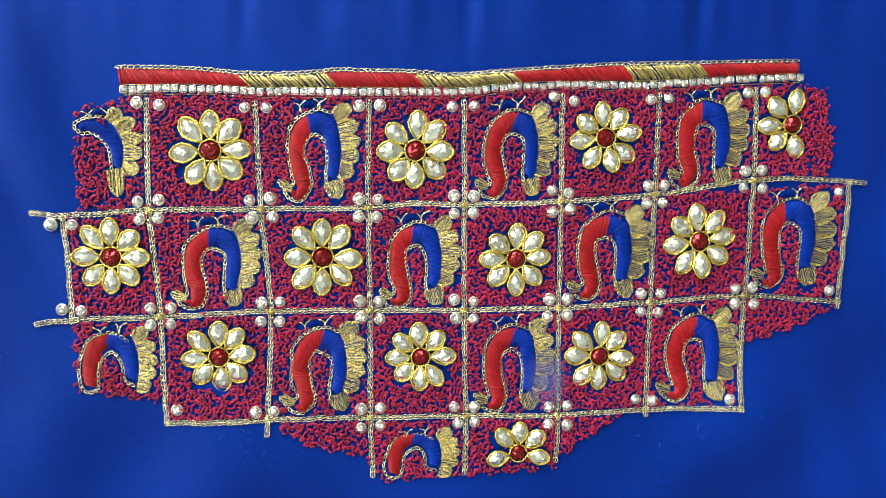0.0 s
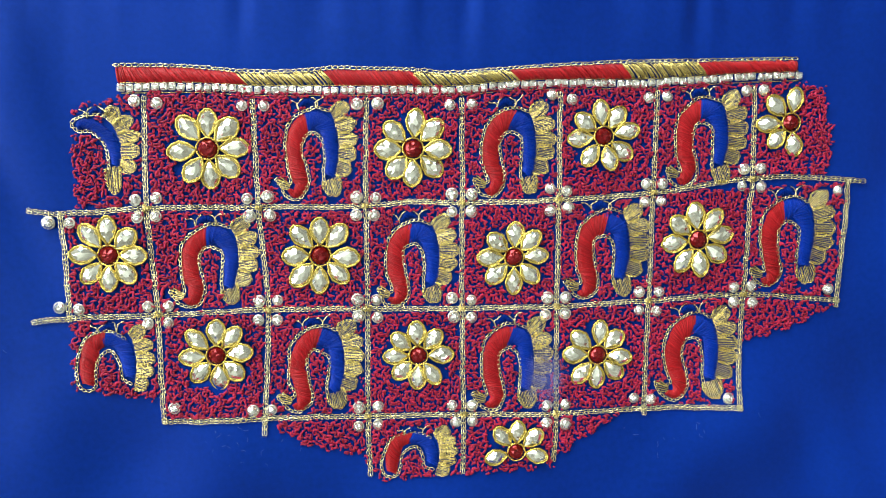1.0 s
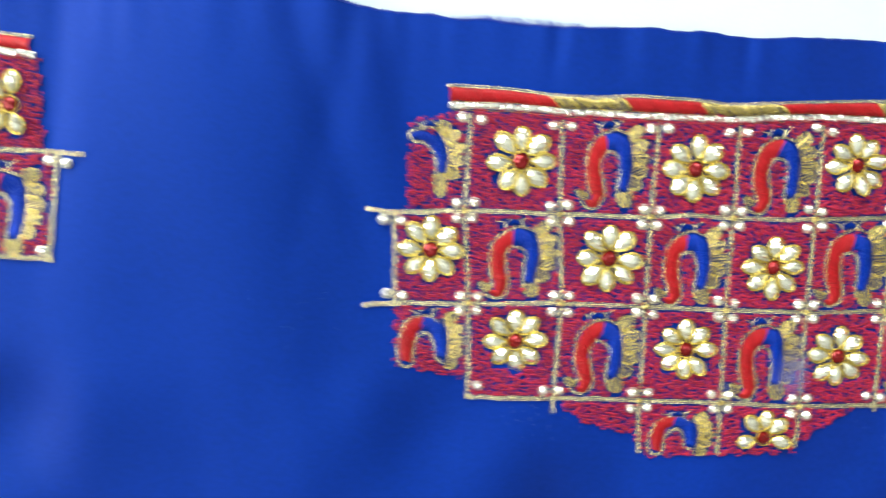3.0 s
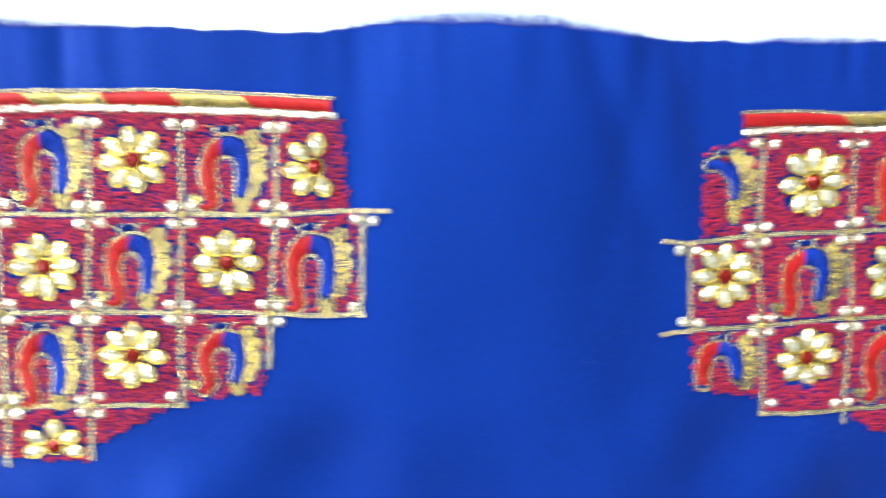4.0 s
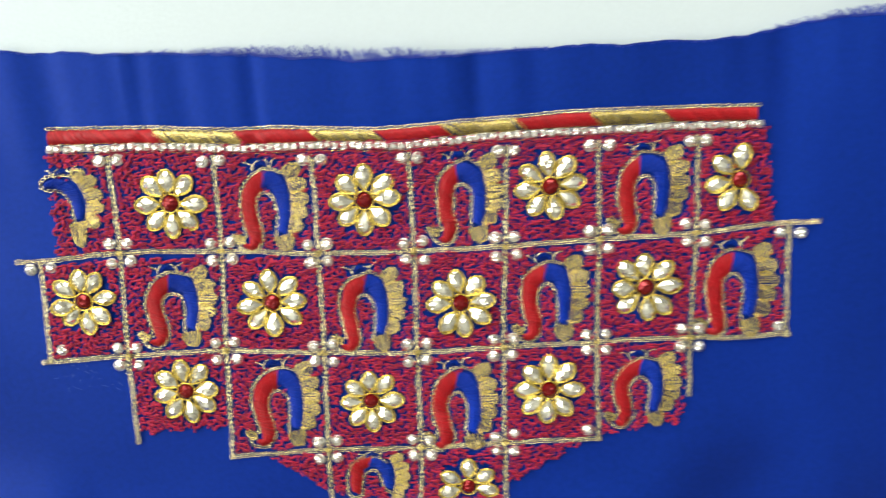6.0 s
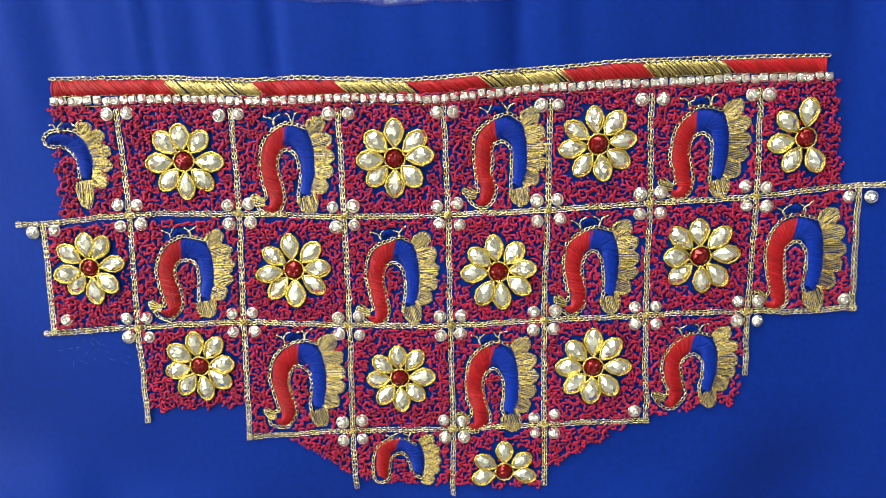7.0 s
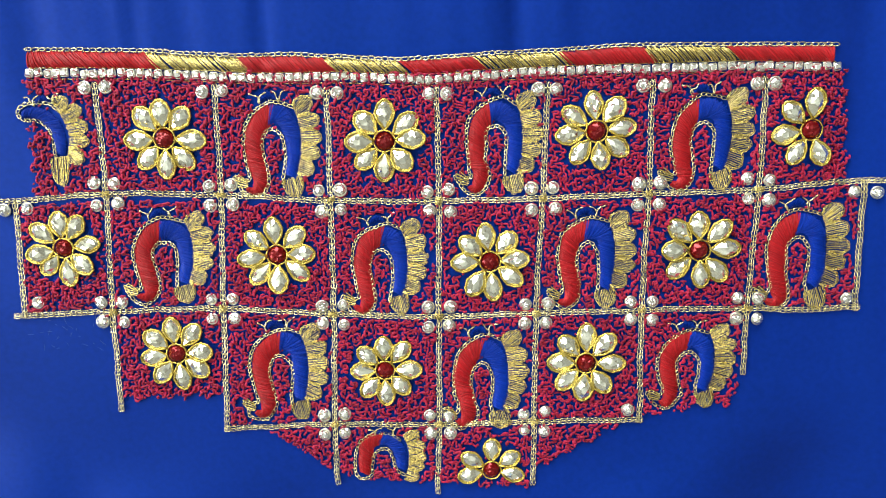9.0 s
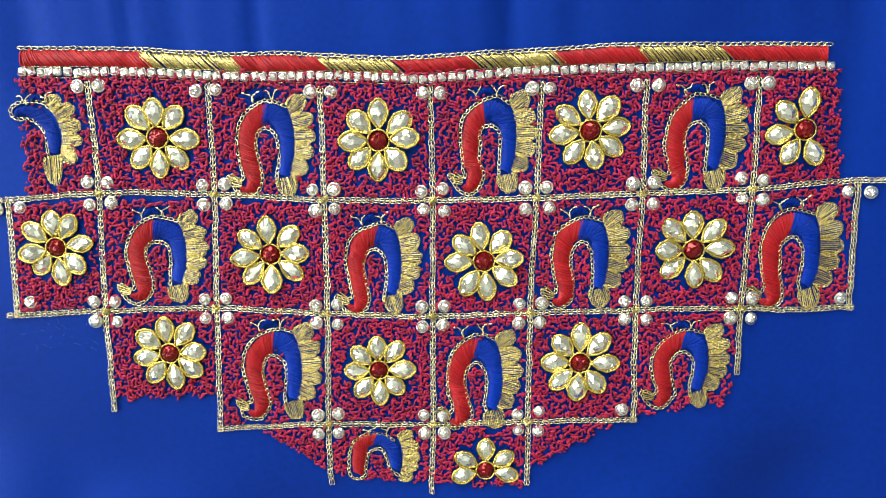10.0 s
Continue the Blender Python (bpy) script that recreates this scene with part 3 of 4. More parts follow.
def chain_stitch_line(path, seed, label=""):
    """A line of the grid: two rows of chain stitch side by side."""
    rng = np.random.default_rng(seed)
    p = smooth_path(np.asarray(path, float) * MM, 0.004)
    p = p + rng.normal(0, 0.00012, p.shape)
    _, nrm = normals2(p)
    root = new("chain_stitch_line")
    mid = p[len(p) // 2]
    root.location = (mid[0], mid[1], float(lift(mid[0], mid[1])))
    tagged(root, label or "double line of pale gold chain stitch on fabric", "embroidered line", "lines of the stitched grid")
    for side in (-1, 1):
        b = Buf()
        chain_links(b, p + nrm * side * 0.00046, 0.0024, 0.00105, 0.00017, 0.0009, rng)
        ob = part("strand", b.mesh("strand", M_ZARI), root)
        ob["kind"] = "stuff"
        ob.matrix_parent_inverse = Matrix.Translation(-root.location)
    return p


def satin_band(top, stones, cuts, seed):
    """The band along the top: slanted satin stitch in red and gold, a chain above, a row of square crystals below."""
    rng = np.random.default_rng(seed)
    top, stones = np.asarray(top, float) * MM, np.asarray(stones, float) * MM
    root = new("satin_band")
    root.location = (*top[0], float(lift(*top[0])))
    back = Matrix.Translation(-root.location)
    tagged(root, "padded satin-stitch band in red and gold with chain edge", "embroidered band")
    for k in range(len(cuts) - 1):
        x0, x1 = cuts[k] * MM, cuts[k + 1] * MM
        xs = np.arange(x0, x1, 0.00042 if k % 2 == 0 else 0.00044)
        n, u = 7, np.linspace(0, 1, 7)
        slant = 0.0042 if 0 < k else 0.0042 * np.clip((xs - x0) / 0.006, 0, 1)
        last = k == len(cuts) - 2
        b = Buf()
        px_ = xs[:, None] + (slant if np.isscalar(slant) else slant[:, None]) * u[None, :] * (np.clip((x1 - xs) / 0.006, 0, 1)[:, None] if last else 1) + rng.normal(0, 0.00018, (len(xs), 1)) + rng.normal(0, 0.00025, (len(xs), 1)) * u[None, :]
        yt = np.interp(px_, top[:, 0], top[:, 1]) - 0.0008
        yb = np.interp(px_, stones[:, 0], stones[:, 1]) + 0.0019
        py_ = yt + (yb - yt) * u[None, :] + rng.normal(0, 0.00022, (len(xs), 1))
        z = 0.0004 + 0.0010 * np.sqrt(np.clip(1 - (2 * u - 1) ** 2, 0, 1))[None, :] + rng.uniform(-0.00005, 0.00005, (len(xs), 1))
        p = onto(np.stack([px_, py_], -1), z)
        red = k % 2 == 0
        b.tubes(p, 0.00029 if red else 0.00027, 3)
        if red:
            core = p.copy()
            core[..., 2] -= 0.00014
            b.grid(core)
        ob = part("red_satin" if red else "gold_satin", b.mesh("satin", M_RED if red else M_GOLD), root, "slanted red satin stitch" if red else "slanted gold satin stitch")
        ob["kind"] = "stuff"
        ob.matrix_parent_inverse = back
    b = Buf()
    chain_links(b, top, 0.0027, 0.0014, 0.00021, 0.0007, rng)
    ob = part("chain_edge", b.mesh("chain_edge", M_ZARI), root, "pale gold chain-stitch edge")
    ob.matrix_parent_inverse = back
    b = Buf()
    line = stones - np.array([0, 0.0019])
    for dy in (0.0, 0.0036):
        q = smooth_path(line + np.array([0, dy]), 0.002)
        b.tubes(onto(q, np.full(len(q), 0.0004)), 0.00022, 4)
    ob = part("couched_thread", b.mesh("couched_thread", M_GOLD), root, "thin gold couching thread")
    ob.matrix_parent_inverse = back
    # the row of crystals
    row = new("rhinestone_chain")
    row.location = (*stones[0], float(lift(*stones[0])))
    tagged(row, "row of small square crystals in silver cups", "rhinestone chain")
    back = Matrix.Translation(-row.location)
    for i, q in enumerate(smooth_path(stones, 0.00305)):
        gap = rng.normal(0, 0.00016, 2)
        m = pose(q[0] + gap[0], q[1] + gap[1], float(lift(*q)) + 0.0003, rng.normal(0, 5), rng.normal(0, 5), rng.normal(0, 6))
        ob = part("square_crystal", LINKS[int(rng.integers(5))], row, "", back @ m)
        part("cup", LINK_CUP, ob)


def loop_filling(name, regions, gaps, rounds, seed, label):
    """Meandering crimson stitch that fills the ground between the motifs."""
    rng = np.random.default_rng(seed)
    step = 0.00132
    allp = np.concatenate([np.asarray(r, float) for r in regions]) * MM
    lo, hi = allp.min(0), allp.max(0)
    nx, ny = int((hi[0] - lo[0]) / step) + 2, int((hi[1] - lo[1]) / step) + 2
    gx, gy = np.meshgrid(np.arange(nx), np.arange(ny), indexing="ij")
    pts = np.stack([lo[0] + gx * step, lo[1] + gy * step], -1) + rng.normal(0, step * 0.16, (nx, ny, 2))
    flat = pts.reshape(-1, 2)
    wob = flat + np.stack([0.0007 * np.sin(flat[:, 1] * 900), 0.0007 * np.sin(flat[:, 0] * 800)], 1)
    ok = np.zeros(len(flat), bool)
    for r in regions:
        ok |= inside(wob, np.asarray(r, float) * MM)
    for path, d in gaps:
        path = np.asarray(path)
        a, b = path.min(0) - d, path.max(0) + d
        near = np.where(ok & np.all(flat > a, 1) & np.all(flat < b, 1))[0]
        if len(near):
            ok[near[spread(flat[near], path) < d]] = False
    for x, y, r in rounds:
        ok &= np.hypot(flat[:, 0] - x * MM, flat[:, 1] - y * MM) > r * MM
    buf = Buf()
    chains = []
    pts = pts - step * 0.25
    for layer in (0, 1):
        free = ok.reshape(nx, ny)
        if layer:
            free = free & (rng.random((nx, ny)) < 0.70)
            pts = pts + step * 0.5
        order = np.argwhere(free)
        rng.shuffle(order)
        free = free.copy()
        dirs = [(1, 0), (0, 1), (-1, 0), (0, -1)]
        for i, j in order:
            if not free[i, j]:
                continue
            walk_pts, d = [(i, j)], int(rng.integers(4))
            free[i, j] = False
            for _ in range(int(rng.integers(8, 22))):
                turns = [1, 3, 0] if rng.random() < 0.72 else [0, 1, 3]
                if rng.random() < 0.5:
                    turns = [{1: 3, 3: 1, 0: 0}[t] for t in turns]
                for t in turns:
                    a, b = i + dirs[(d + t) % 4][0], j + dirs[(d + t) % 4][1]
                    if 0 <= a < nx and 0 <= b < ny and free[a, b]:
                        i, j, d = a, b, (d + t) % 4
                        free[i, j] = False
                        walk_pts.append((i, j))
                        break
                else:
                    break
            p = np.array([pts[a, b] for a, b in walk_pts])
            if len(p) < 2:
                a = rng.uniform(0, 2 * np.pi)
                p = np.array([p[0], p[0] + 0.0007 * np.array([np.cos(a), np.sin(a)])])
            chains.append((p, layer))
    # each stitch is a short swollen thread drawn in at both ends, overlapping the next
    stitches, thick = [], []
    for p, layer in chains:
        a, b = p[:-1], p[1:]
        d = b - a
        m = len(d)
        e = np.stack([-d[:, 1], d[:, 0]], 1)
        bow = rng.normal(0, 0.14, (m, 1))
        line = np.stack([a - 0.12 * d, a + 0.26 * d + bow * e, a + 0.74 * d + bow * e, b + 0.12 * d], 1) + rng.normal(0, 0.00005, (m, 4, 2))
        z = 0.00042 + 0.00035 * layer + rng.uniform(0, 0.00032, (m, 1)) + np.array([0.0, 0.0002, 0.0002, 0.0])
        stitches.append(onto(line, z))
        thick.append(rng.uniform(0.82, 1.18, (m, 1)) * np.array([0.00018, 0.00041, 0.00041, 0.00018]))
    buf.tubes(np.concatenate(stitches), np.concatenate(thick), 4)
    ob = new(name, buf.mesh(name, M_LOOP))
    return tagged(ob, label, "embroidery filling", kind="stuff")


def tie_stitch(x, y, turn, seed):
    """A few turns of gold thread that bind a crossing of the grid."""
    rng = np.random.default_rng(seed)
    c = np.array([x, y]) * MM
    pts = []
    for k in range(7):
        a = radians(turn + 45 + 90 * (k % 2) + rng.normal(0, 14))
        d = np.array([math.cos(a), math.sin(a)]) * rng.uniform(0.0011, 0.0019)
        o = rng.normal(0, 0.0003, 2)
        pts += [c + o - d, c + o, c + o + d]
    p = np.array(pts)
    h = np.tile([0.0009, 0.0017, 0.0009], 7) + rng.uniform(0, 0.0003, 21)
    b = Buf()
    b.tubes(onto(p, h), 0.00017, 4)
    tagged(new("tie_stitch", b.mesh("tie_stitch", M_GOLD)), "gold thread tied over a crossing of chain stitch", "stitch", "tie stitches at the grid crossings")


def dress_panel(rows, columns, band, flowers, arches, crossings, singles, regions, turn, arch_turn, arch_wide, seed):
    """One embroidered sleeve panel: grid, band, stones, motifs and filling."""
    gaps, rounds = [], []
    for k, line in enumerate(rows + columns):
        gaps.append((chain_stitch_line(line, seed + k), 0.0012))
    satin_band(*band, seed + 40)
    for k, (x, y, r, t, kept) in enumerate(flowers):
        text = "partial flower of clear drop stones round a red stone" if kept else ""
        stone_flower(x, y, r, t + turn, seed + 50 + k, kept, text)
        if kept:
            rounds.append((x, y, 4.6))
            for at in kept:
                a = radians(90 + t + turn + at)
                rounds.append((x + 0.68 * r * math.cos(a), y + 0.68 * r * math.sin(a), 4.0))
        else:
            rounds.append((x, y, r * 0.56))
            for i in range(8):
                a = radians(90 + t + turn + 45 * i)
                rounds.append((x + 0.72 * r * math.cos(a), y + 0.70 * r * math.sin(a), 4.05))
    for k, (x, y, w, h, form, lobes) in enumerate(arches):
        text = {"full": "", "half": "short satin-stitched arch, red and blue, with gold fan", "tail": "cropped blue satin-stitched arch with gold fan"}[form]
        gaps += arch_motif((x - 0.053 * w, y, arch_wide * w, 0.975 * h, arch_turn), seed + 80 + k, form, lobes, text)
    rng = np.random.default_rng(seed + 7)
    spots = list(singles)
    for x, y in crossings:
        for sx, sy in ((-1, 1), (1, 1), (-1, -1), (1, -1)):
            a = radians(turn)
            u, v = sx * 3.55 + rng.normal(0, 0.3), sy * 3.45 + rng.normal(0, 0.3)
            spots.append((x + u * math.cos(a) - v * math.sin(a), y + u * math.sin(a) + v * math.cos(a)))
    for k, (x, y) in enumerate(crossings):
        tie_stitch(x, y, turn, seed + 400 + k)
    for k, (x, y) in enumerate(spots):
        rhinestone(x, y, seed + 200 + k)
        rounds.append((x, y, 1.7))
    loop_filling("loop_stitch_filling", regions, gaps, rounds, seed + 9, "meandering crimson loop stitch filling the blue ground")


# ---------------------------------------------------------------- first panel
A_ROWS = [
    [(-132.8, -12.7), (-122.1, -13.8), (-92.5, -11.9), (-52.3, -11.7), (-13.0, -11.2), (4.5, -9.6), (22.9, -10.3), (59.8, -9.1), (96.5, -6.6), (135.5, -1.1), (162.5, -1.0), (179.1, -2.3)],
    [(-132.9, -53.0), (-120.5, -51.9), (-89.4, -51.1), (-49.6, -49.8), (-12.7, -49.8), (22.9, -50.2), (59.3, -49.9), (95.6, -48.4), (133.7, -46.3), (171.7, -49.2)],
    [(-87.9, -90.8), (-51.4, -90.4), (-13.0, -90.8), (23.3, -90.9), (59.3, -91.7), (94.1, -90.5), (130.6, -89.9)],
]
A_COLUMNS = [
    [(-122.1, -14.3), (-120.5, -51.9)],
    [(-92.0, 27.5), (-92.5, -11.9), (-89.4, -51.1), (-87.9, -90.8)],
    [(-53.5, 27.1), (-52.3, -11.7), (-49.6, -49.8), (-51.4, -95.4)],
    [(-12.5, 27.8), (-13.0, -11.2), (-12.7, -49.8), (-13.0, -90.8), (-12.3, -112.6)],
    [(22.8, 27.8), (22.9, -10.3), (22.9, -50.2), (23.3, -90.9), (23.0, -112.4)],
    [(59.8, 30.4), (59.8, -9.1), (59.3, -49.9), (59.3, -91.7), (58.5, -109.2)],
    [(97.2, 31.1), (96.5, -6.6), (95.6, -48.4), (94.0, -92.0)],
    [(135.5, 33.2), (135.5, -1.1), (133.7, -46.3), (130.6, -89.9)],
    [(173.4, -2.3), (171.7, -50.8)],
]
A_BAND = (
    [(-101.3, 39.4), (-77.2, 39.2), (-57.4, 37.7), (-39.1, 37.7), (-22.7, 39.1), (4.2, 38.6), (18.7, 37.8), (39.7, 39.5), (60.9, 41.2), (82.3, 42.6), (115.0, 43.6), (151.1, 44.6)],
    [(-100.0, 31.3), (-73.7, 31.8), (-53.7, 30.9), (-22.9, 31.0), (18.6, 31.3), (39.6, 33.2), (60.9, 34.2), (93.2, 34.7), (126.4, 37.0), (152.9, 38.2)],
    [-101.3, -59.4, -27.8, 4.2, 40.7, 83.4, 112.8, 152.2],
)
A_FLOWERS = [(-70.0, 9.7, 15.0, 0, ()), (4.6, 9.8, 14.8, 0, ()), (76.6, 14.7, 13.9, 8, ()), (149.9, 20.1, 13.6, 0, (-5, 43, 90, 140, 191)), (-106.2, -28.9, 14.2, 0, ()),
    (-30.0, -29.6, 14.8, 0, ()), (42.6, -30.8, 13.9, 0, ()), (114.7, -24.8, 14.4, 8, ()), (-68.6, -66.4, 13.8, 4, ()), (6.2, -67.8, 13.4, 0, ()),
    (75.4, -68.9, 13.9, 0, ()), (43.7, -105.9, 12.8, 0, (0, 49, 103, 258, 309))]
A_ARCHES = [(-33.2, 24.4, 29.4, 33.6, "full", 5), (40.0, 24.8, 30.9, 33.3, "full", 5), (114.5, 29.4, 31.5, 34.2, "full", 5), (-71.1, -18.1, 32.2, 30.8, "full", 5), (3.7, -17.1, 30.2, 32.3, "full", 5),
    (76.5, -13.6, 32.3, 34.2, "full", 5), (149.9, -8.6, 32.6, 35.4, "full", 5), (-32.6, -56.7, 31.6, 32.4, "full", 5), (39.9, -56.7, 30.5, 33.7, "full", 5), (112.6, -53.9, 32.4, 34.3, "full", 5),
    (-108.4, 21.2, 24.8, 29.1, "tail", 5), (-106.9, -57.1, 27.3, 29.4, "half", 4), (4.6, -98.0, 28.3, 22.0, "half", 4)]
A_CROSS = [r[k] for r, ks in ((A_ROWS[0], (2, 3, 4, 6, 7, 8, 9)), (A_ROWS[1], (2, 3, 4, 5, 6, 7, 8)), (A_ROWS[2], (2, 3, 4))) for k in ks]
A_SINGLE = [(-95.3, 26.7), (-87.5, 25.9), (-57.3, 25.2), (-49.5, 25.1), (-15.8, 25.9),
    (-8.3, 26.2), (18.3, 25.9), (26.5, 26.2), (56.6, 30.0), (64.3, 28.4),
    (94.0, 29.3), (101.1, 29.8), (132.2, 32.2), (139.1, 32.5), (-126.5, -16.9),
    (-119.2, -17.1), (169.3, -5.8), (-124.0, -47.8), (-117.2, -48.5), (168.0, -44.6),
    (-84.0, -85.6), (-55.5, -87.3), (-48.8, -87.3), (90.2, -86.3), (96.9, -86.9),
    (126.6, -86.5)]
A_REGIONS = [
    [(-116.2, 25.4), (-102.3, 26.9), (-91.9, 29.5), (-91.5, -11.9), (-117.0, -11.6), (-117.6, 12.4)],
    [(-101.5, 29.3), (153.0, 35.9), (134.9, -1.1), (59.8, -9.1), (-52.3, -11.7), (-92.5, -11.9)],
    [(135.4, 35.3), (163.0, 34.6), (167.0, 17.6), (165.3, -0.8), (135.5, -1.1)],
    [(-122.1, -13.8), (-92.5, -11.9), (96.5, -6.6), (173.4, -2.3), (172.1, -49.2), (59.3, -49.9), (-120.5, -51.9)],
    [(-89.4, -51.1), (133.7, -46.3), (130.6, -89.9), (-87.9, -90.8)],
    [(-120.5, -52.7), (-89.4, -51.8), (-88.6, -82.1), (-100.9, -81.3), (-119.3, -77.8)],
    [(133.6, -48.1), (171.7, -51.4), (153.3, -59.8), (133.3, -65.0)],
    [(-50.0, -91.0), (-13.0, -90.8), (59.3, -91.7), (85.6, -92.6), (60.8, -107.1), (57.3, -112.5), (-9.1, -115.4), (-15.4, -106.0), (-37.6, -101.1)],
]


def bluish_overlay(x, y, w, h):
    """A thin bluish film that dulls part of one motif, fading towards its rim."""
    m = bpy.data.materials.new("bluish_film")
    m.use_nodes = True
    nt = m.node_tree
    b = nt.nodes["Principled BSDF"]
    b.inputs["Base Color"].default_value = (0.16, 0.17, 0.50, 1)
    b.inputs["Roughness"].default_value = 0.4
    co = nt.nodes.new("ShaderNodeTexCoord")
    mp = nt.nodes.new("ShaderNodeMapping")
    mp.inputs["Location"].default_value = (-1, -1, 0)
    mp.inputs["Scale"].default_value = (2, 2, 0)
    gr = nt.nodes.new("ShaderNodeTexGradient")
    gr.gradient_type = "SPHERICAL"
    ns = nt.nodes.new("ShaderNodeTexNoise")
    ns.inputs["Scale"].default_value = 5.0
    mul = nt.nodes.new("ShaderNodeMath")
    mul.operation = "MULTIPLY"
    nt.links.new(co.outputs["Generated"], mp.inputs["Vector"])
    nt.links.new(mp.outputs[0], gr.inputs["Vector"])
    nt.links.new(co.outputs["Generated"], ns.inputs["Vector"])
    nt.links.new(gr.outputs["Fac"], mul.inputs[0])
    nt.links.new(ns.outputs["Fac"], mul.inputs[1])
    nt.links.new(mul.outputs[0], b.inputs["Alpha"])
    gx, gy = np.meshgrid(np.linspace(x - w / 2, x + w / 2, 12), np.linspace(y - h / 2, y + h / 2, 16))
    buf = Buf()
    buf.grid(onto(np.stack([gx, gy], -1) * MM, np.full(gx.shape, 0.0022)))
    tagged(new("bluish_overlay", buf.mesh("bluish_overlay", m)), "faint bluish translucent film dulling a stitched gold fan", "residue")


bluish_overlay(54.5, -77.5, 19.0, 26.0)
dress_panel(A_ROWS, A_COLUMNS, A_BAND, A_FLOWERS, A_ARCHES, A_CROSS, A_SINGLE, A_REGIONS, 0.0, 7.0, 1.08, 1000)

# ---------------------------------------------------------------- second panel
B_ROWS = [
    [(-549.7, 19.5), (-540.0, 19.0), (-510.3, 18.9), (-471.7, 15.7), (-435.2, 11.2), (-398.9, 8.3), (-364.3, 6.6), (-328.9, 5.4), (-292.3, 4.0), (-269.5, 4.6), (-247.5, 4.0)],
    [(-546.6, -20.2), (-513.7, -21.3), (-475.7, -23.2), (-438.3, -27.7), (-402.0, -31.2), (-368.7, -32.4), (-332.8, -34.2), (-296.8, -36.3), (-278.2, -38.2), (-259.8, -38.6)],
    [(-479.9, -66.9), (-441.5, -68.0), (-404.4, -70.4), (-371.4, -71.6), (-334.8, -73.5)],
]
B_COLUMNS = [
    [(-541.0, 17.6), (-543.8, -19.8)],
    [(-508.6, 54.5), (-510.3, 18.9), (-513.7, -21.3), (-516.2, -56.6)],
    [(-469.4, 50.9), (-471.7, 15.7), (-475.7, -23.2), (-479.9, -66.9)],
    [(-432.6, 47.2), (-435.1, 11.2), (-437.8, -27.7), (-441.7, -68.7), (-443.0, -90.1)],
    [(-396.8, 44.5), (-398.9, 8.3), (-402.0, -31.2), (-404.7, -70.4), (-407.3, -95.1)],
    [(-360.7, 43.5), (-364.3, 6.6), (-368.7, -32.4), (-373.2, -93.8)],
    [(-326.6, 41.7), (-328.9, 5.4), (-332.8, -34.2), (-334.8, -73.5)],
    [(-290.1, 39.8), (-292.3, 4.0), (-296.8, -36.3), (-298.4, -58.8)],
    [(-257.4, 3.5), (-260.3, -38.6)],
]
B_BAND = (
    [(-528.9, 67.8), (-508.1, 66.0), (-490.0, 64.3), (-462.7, 60.7), (-444.5, 59.6), (-426.6, 57.4), (-408.7, 55.3), (-390.6, 54.7), (-372.5, 54.7), (-354.2, 54.1), (-336.0, 54.0), (-308.8, 52.2), (-281.7, 50.2), (-268.0, 49.1)],
    [(-529.7, 60.2), (-500.1, 57.9), (-472.5, 55.0), (-454.3, 52.8), (-427.1, 51.0), (-400.0, 48.1), (-381.8, 48.0), (-363.5, 47.6), (-345.2, 46.9), (-326.7, 46.0), (-299.4, 44.6), (-267.5, 41.9)],
    [-528.9, -490.9, -460.9, -432.9, -408.7, -384.3, -357.0, -329.6, -302.4, -268.3],
)
B_FLOWERS = [(-487.9, 35.8, 13.4, 0, ()), (-415.1, 29.4, 13.4, 0, ()), (-345.5, 27.3, 13.5, 8, ()), (-275.4, 22.4, 13.2, 3, (-6, 45, 98, 148, 192)), (-526.9, 1.9, 12.9, 6, ()),
    (-454.9, -5.8, 13.2, 0, ()), (-383.2, -13.3, 13.4, 4, ()), (-312.6, -14.9, 13.6, 0, ()), (-493.7, -37.8, 13.2, 6, ()), (-422.0, -48.9, 12.6, 3, ()),
    (-352.6, -51.2, 13.6, -4, ()), (-387.6, -88.3, 12.4, 3, (-5, 52, 103, 258, 302))]
B_ARCHES = [(-451.6, 44.9, 29.6, 32.1, "full", 5), (-378.3, 40.4, 28.7, 32.1, "full", 5), (-310.0, 36.4, 30.4, 32.0, "full", 5), (-492.9, 9.5, 31.7, 30.1, "full", 5), (-419.6, 1.8, 29.2, 31.5, "full", 5),
    (-349.8, -0.9, 29.8, 31.9, "full", 5), (-278.9, -3.7, 31.3, 35.1, "full", 5), (-457.9, -32.0, 31.1, 33.8, "full", 5), (-388.2, -39.1, 29.2, 34.8, "full", 5), (-316.9, -42.4, 29.7, 28.6, "full", 5),
    (-526.4, 49.9, 26.0, 27.3, "tail", 5), (-424.2, -73.0, 25.9, 23.0, "half", 4)]
B_CROSS = [r[k] for r, ks in ((B_ROWS[0], (2, 3, 4, 5, 6, 7, 8)), (B_ROWS[1], (1, 2, 3, 4, 5, 6, 7)), (B_ROWS[2], (1, 2, 3))) for k in ks]
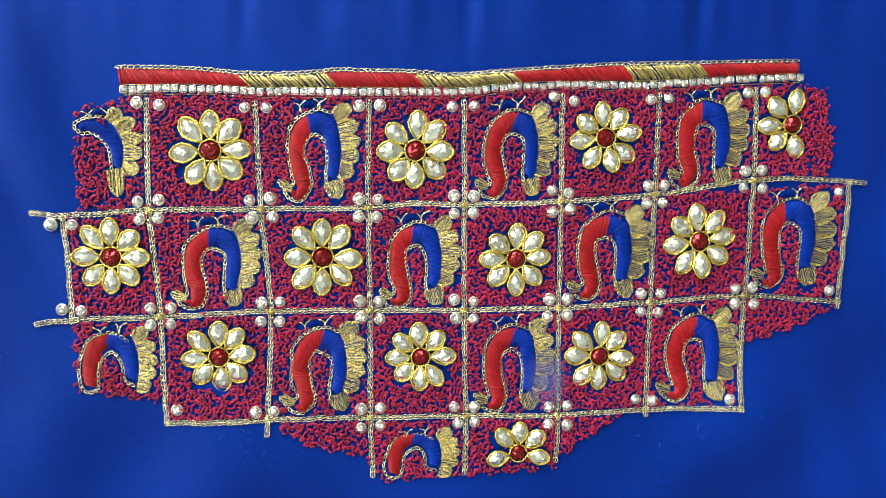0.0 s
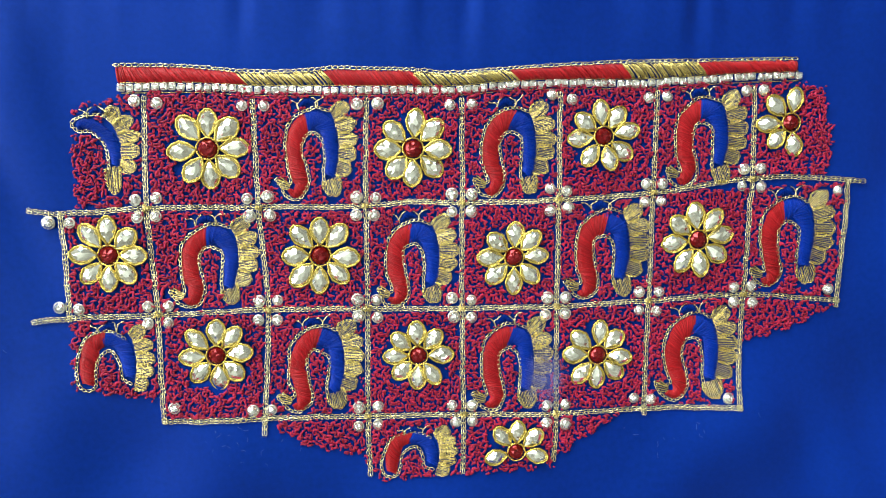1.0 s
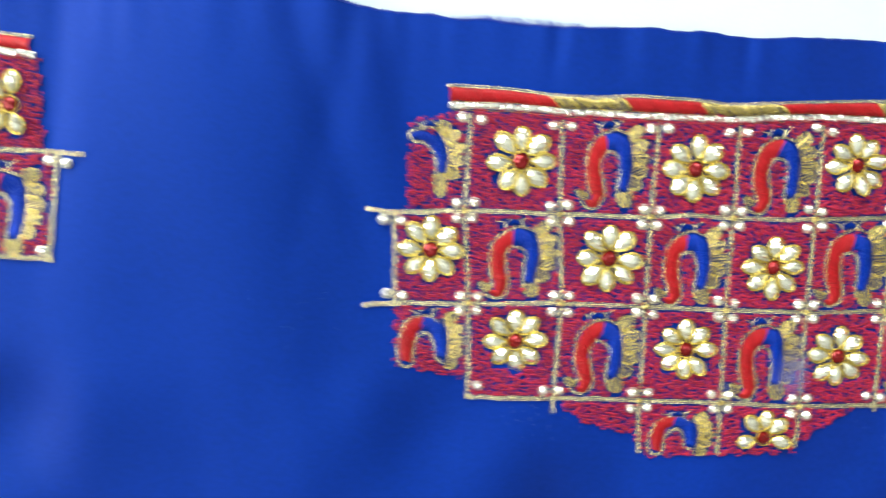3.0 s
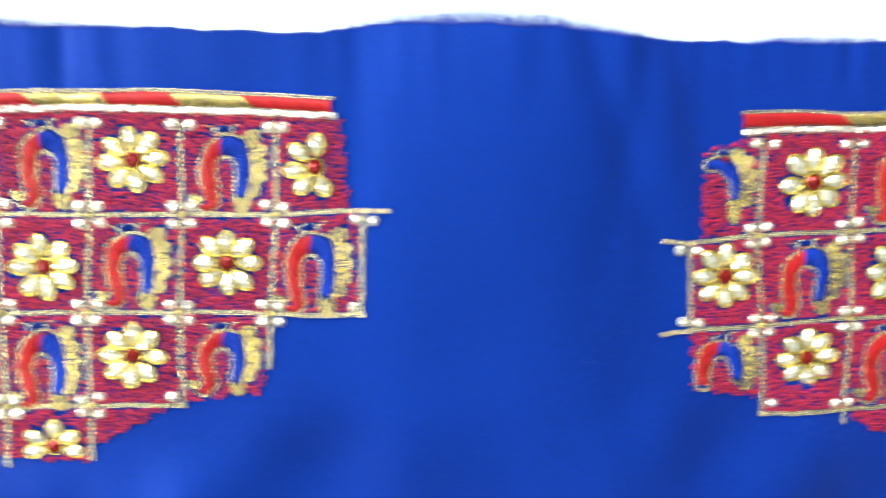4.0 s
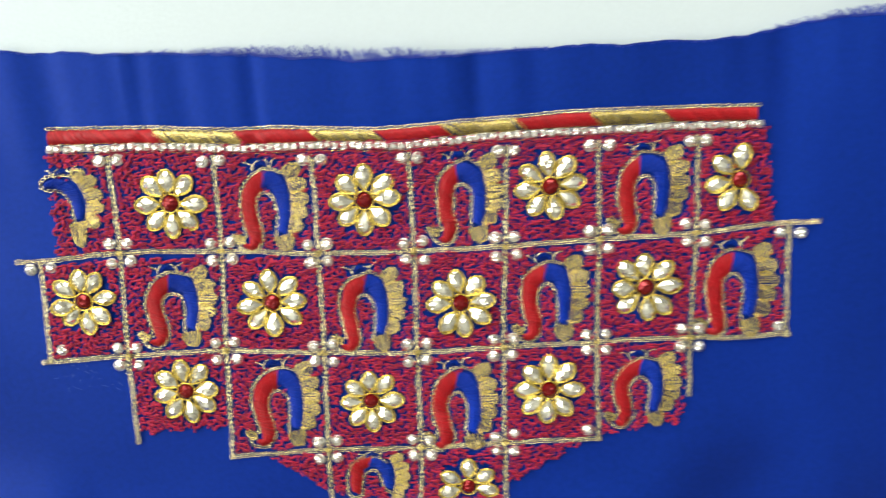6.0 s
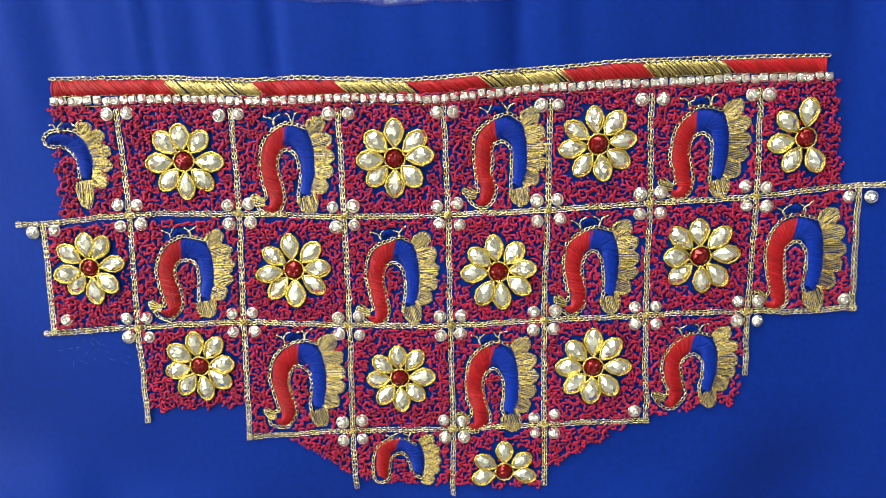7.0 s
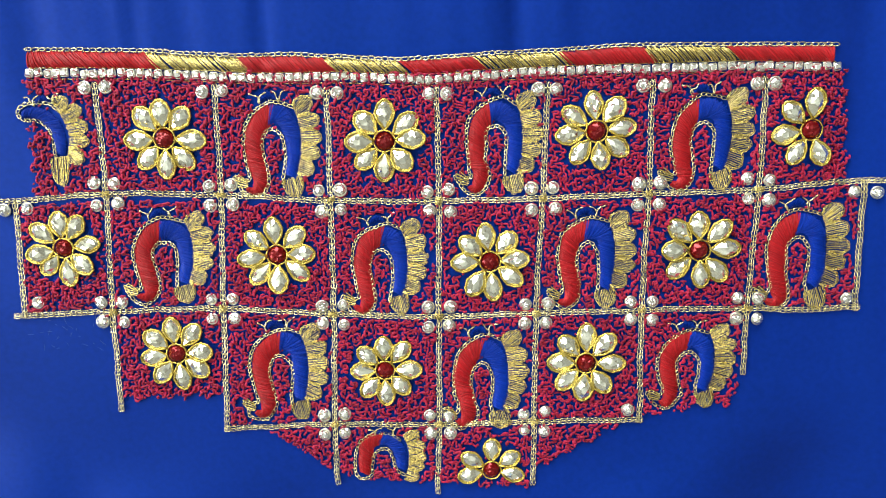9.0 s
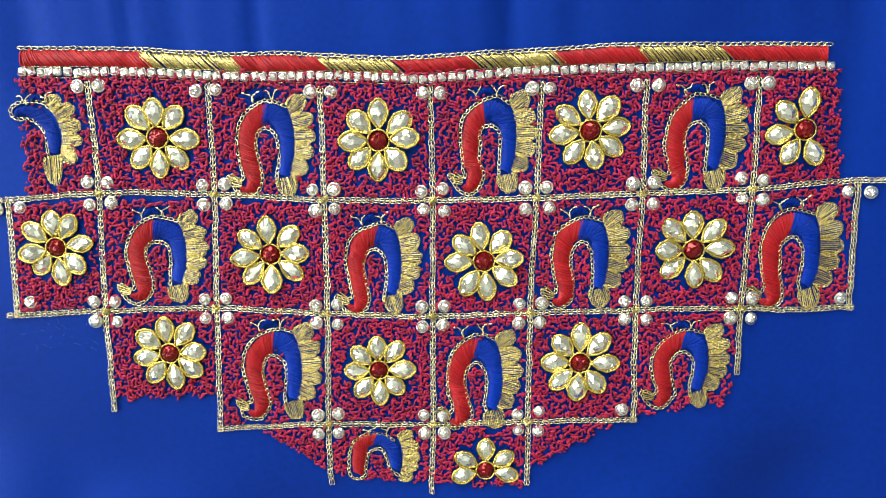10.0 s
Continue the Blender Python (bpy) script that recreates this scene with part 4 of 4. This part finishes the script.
B_SINGLE = [(-511.9, 54.2), (-505.0, 53.8), (-473.5, 49.8), (-467.0, 49.7), (-436.0, 46.7),
    (-429.2, 46.1), (-399.3, 43.4), (-393.6, 43.0), (-363.7, 42.3), (-358.0, 41.8),
    (-329.8, 40.7), (-322.7, 40.2), (-292.8, 38.6), (-287.1, 38.2), (-537.3, 16.2),
    (-544.9, 16.3), (-260.6, 0.8), (-253.5, 0.1), (-538.7, -16.2), (-263.0, -35.3),
    (-338.8, -69.5)]
B_REGIONS = [
    [(-531.4, 59.4), (-264.2, 41.8), (-262.6, 3.4), (-292.3, 4.0), (-398.9, 8.3), (-510.3, 18.9), (-534.2, 19.9)],
    [(-540.0, 19.0), (-398.9, 8.3), (-258.1, 3.9), (-259.8, -38.6), (-402.0, -31.2), (-543.8, -20.2)],
    [(-513.7, -21.3), (-402.0, -31.2), (-296.8, -36.3), (-299.4, -56.7), (-302.2, -70.0), (-330.8, -71.7), (-334.8, -73.5), (-404.4, -70.4), (-479.9, -66.9), (-479.4, -54.7), (-515.6, -53.1)],
    [(-467.0, -67.4), (-404.4, -70.4), (-371.4, -71.6), (-338.8, -73.7), (-370.9, -88.5), (-374.3, -95.5), (-420.5, -90.9), (-443.2, -86.4)],
]
dress_panel(B_ROWS, B_COLUMNS, B_BAND, B_FLOWERS, B_ARCHES, B_CROSS, B_SINGLE, B_REGIONS, -3.2, 1.0, 1.05, 2000)


# ---------------------------------------------------------------- lint
def lint(spots, seed):
    """Pale specks and short fibres lying on the fabric."""
    rng = np.random.default_rng(seed)
    b = Buf()
    for x, y, n, size in spots:
        for _ in range(n):
            c = np.array([x, y]) * MM + rng.normal(0, size * MM, 2) * np.array([1.0, 0.5])
            a, l = rng.uniform(0, 2 * np.pi), rng.uniform(0.0006, 0.0024)
            t = np.linspace(-0.5, 0.5, 5)[:, None]
            bend = rng.normal(0, 0.3)
            p = c + t * l * np.array([np.cos(a), np.sin(a)]) + (t ** 2) * l * bend * np.array([-np.sin(a), np.cos(a)])
            b.tubes(onto(p, np.full(5, 0.00008)), 0.00007, 3)
    tagged(new("lint", b.mesh("lint", M_LINT)), "pale specks of lint lying on the blue fabric", "lint", kind="stuff")


M_LINT = material("pale_lint", (0.04, 0.10, 0.34), 0.8, vary=0.3, island=0.6, bump=0)
lint([(-528, -27, 30, 9.0), (-60, -99, 22, 8.0), (-160, -60, 12, 20.0), (110, -100, 12, 14.0)], 5)
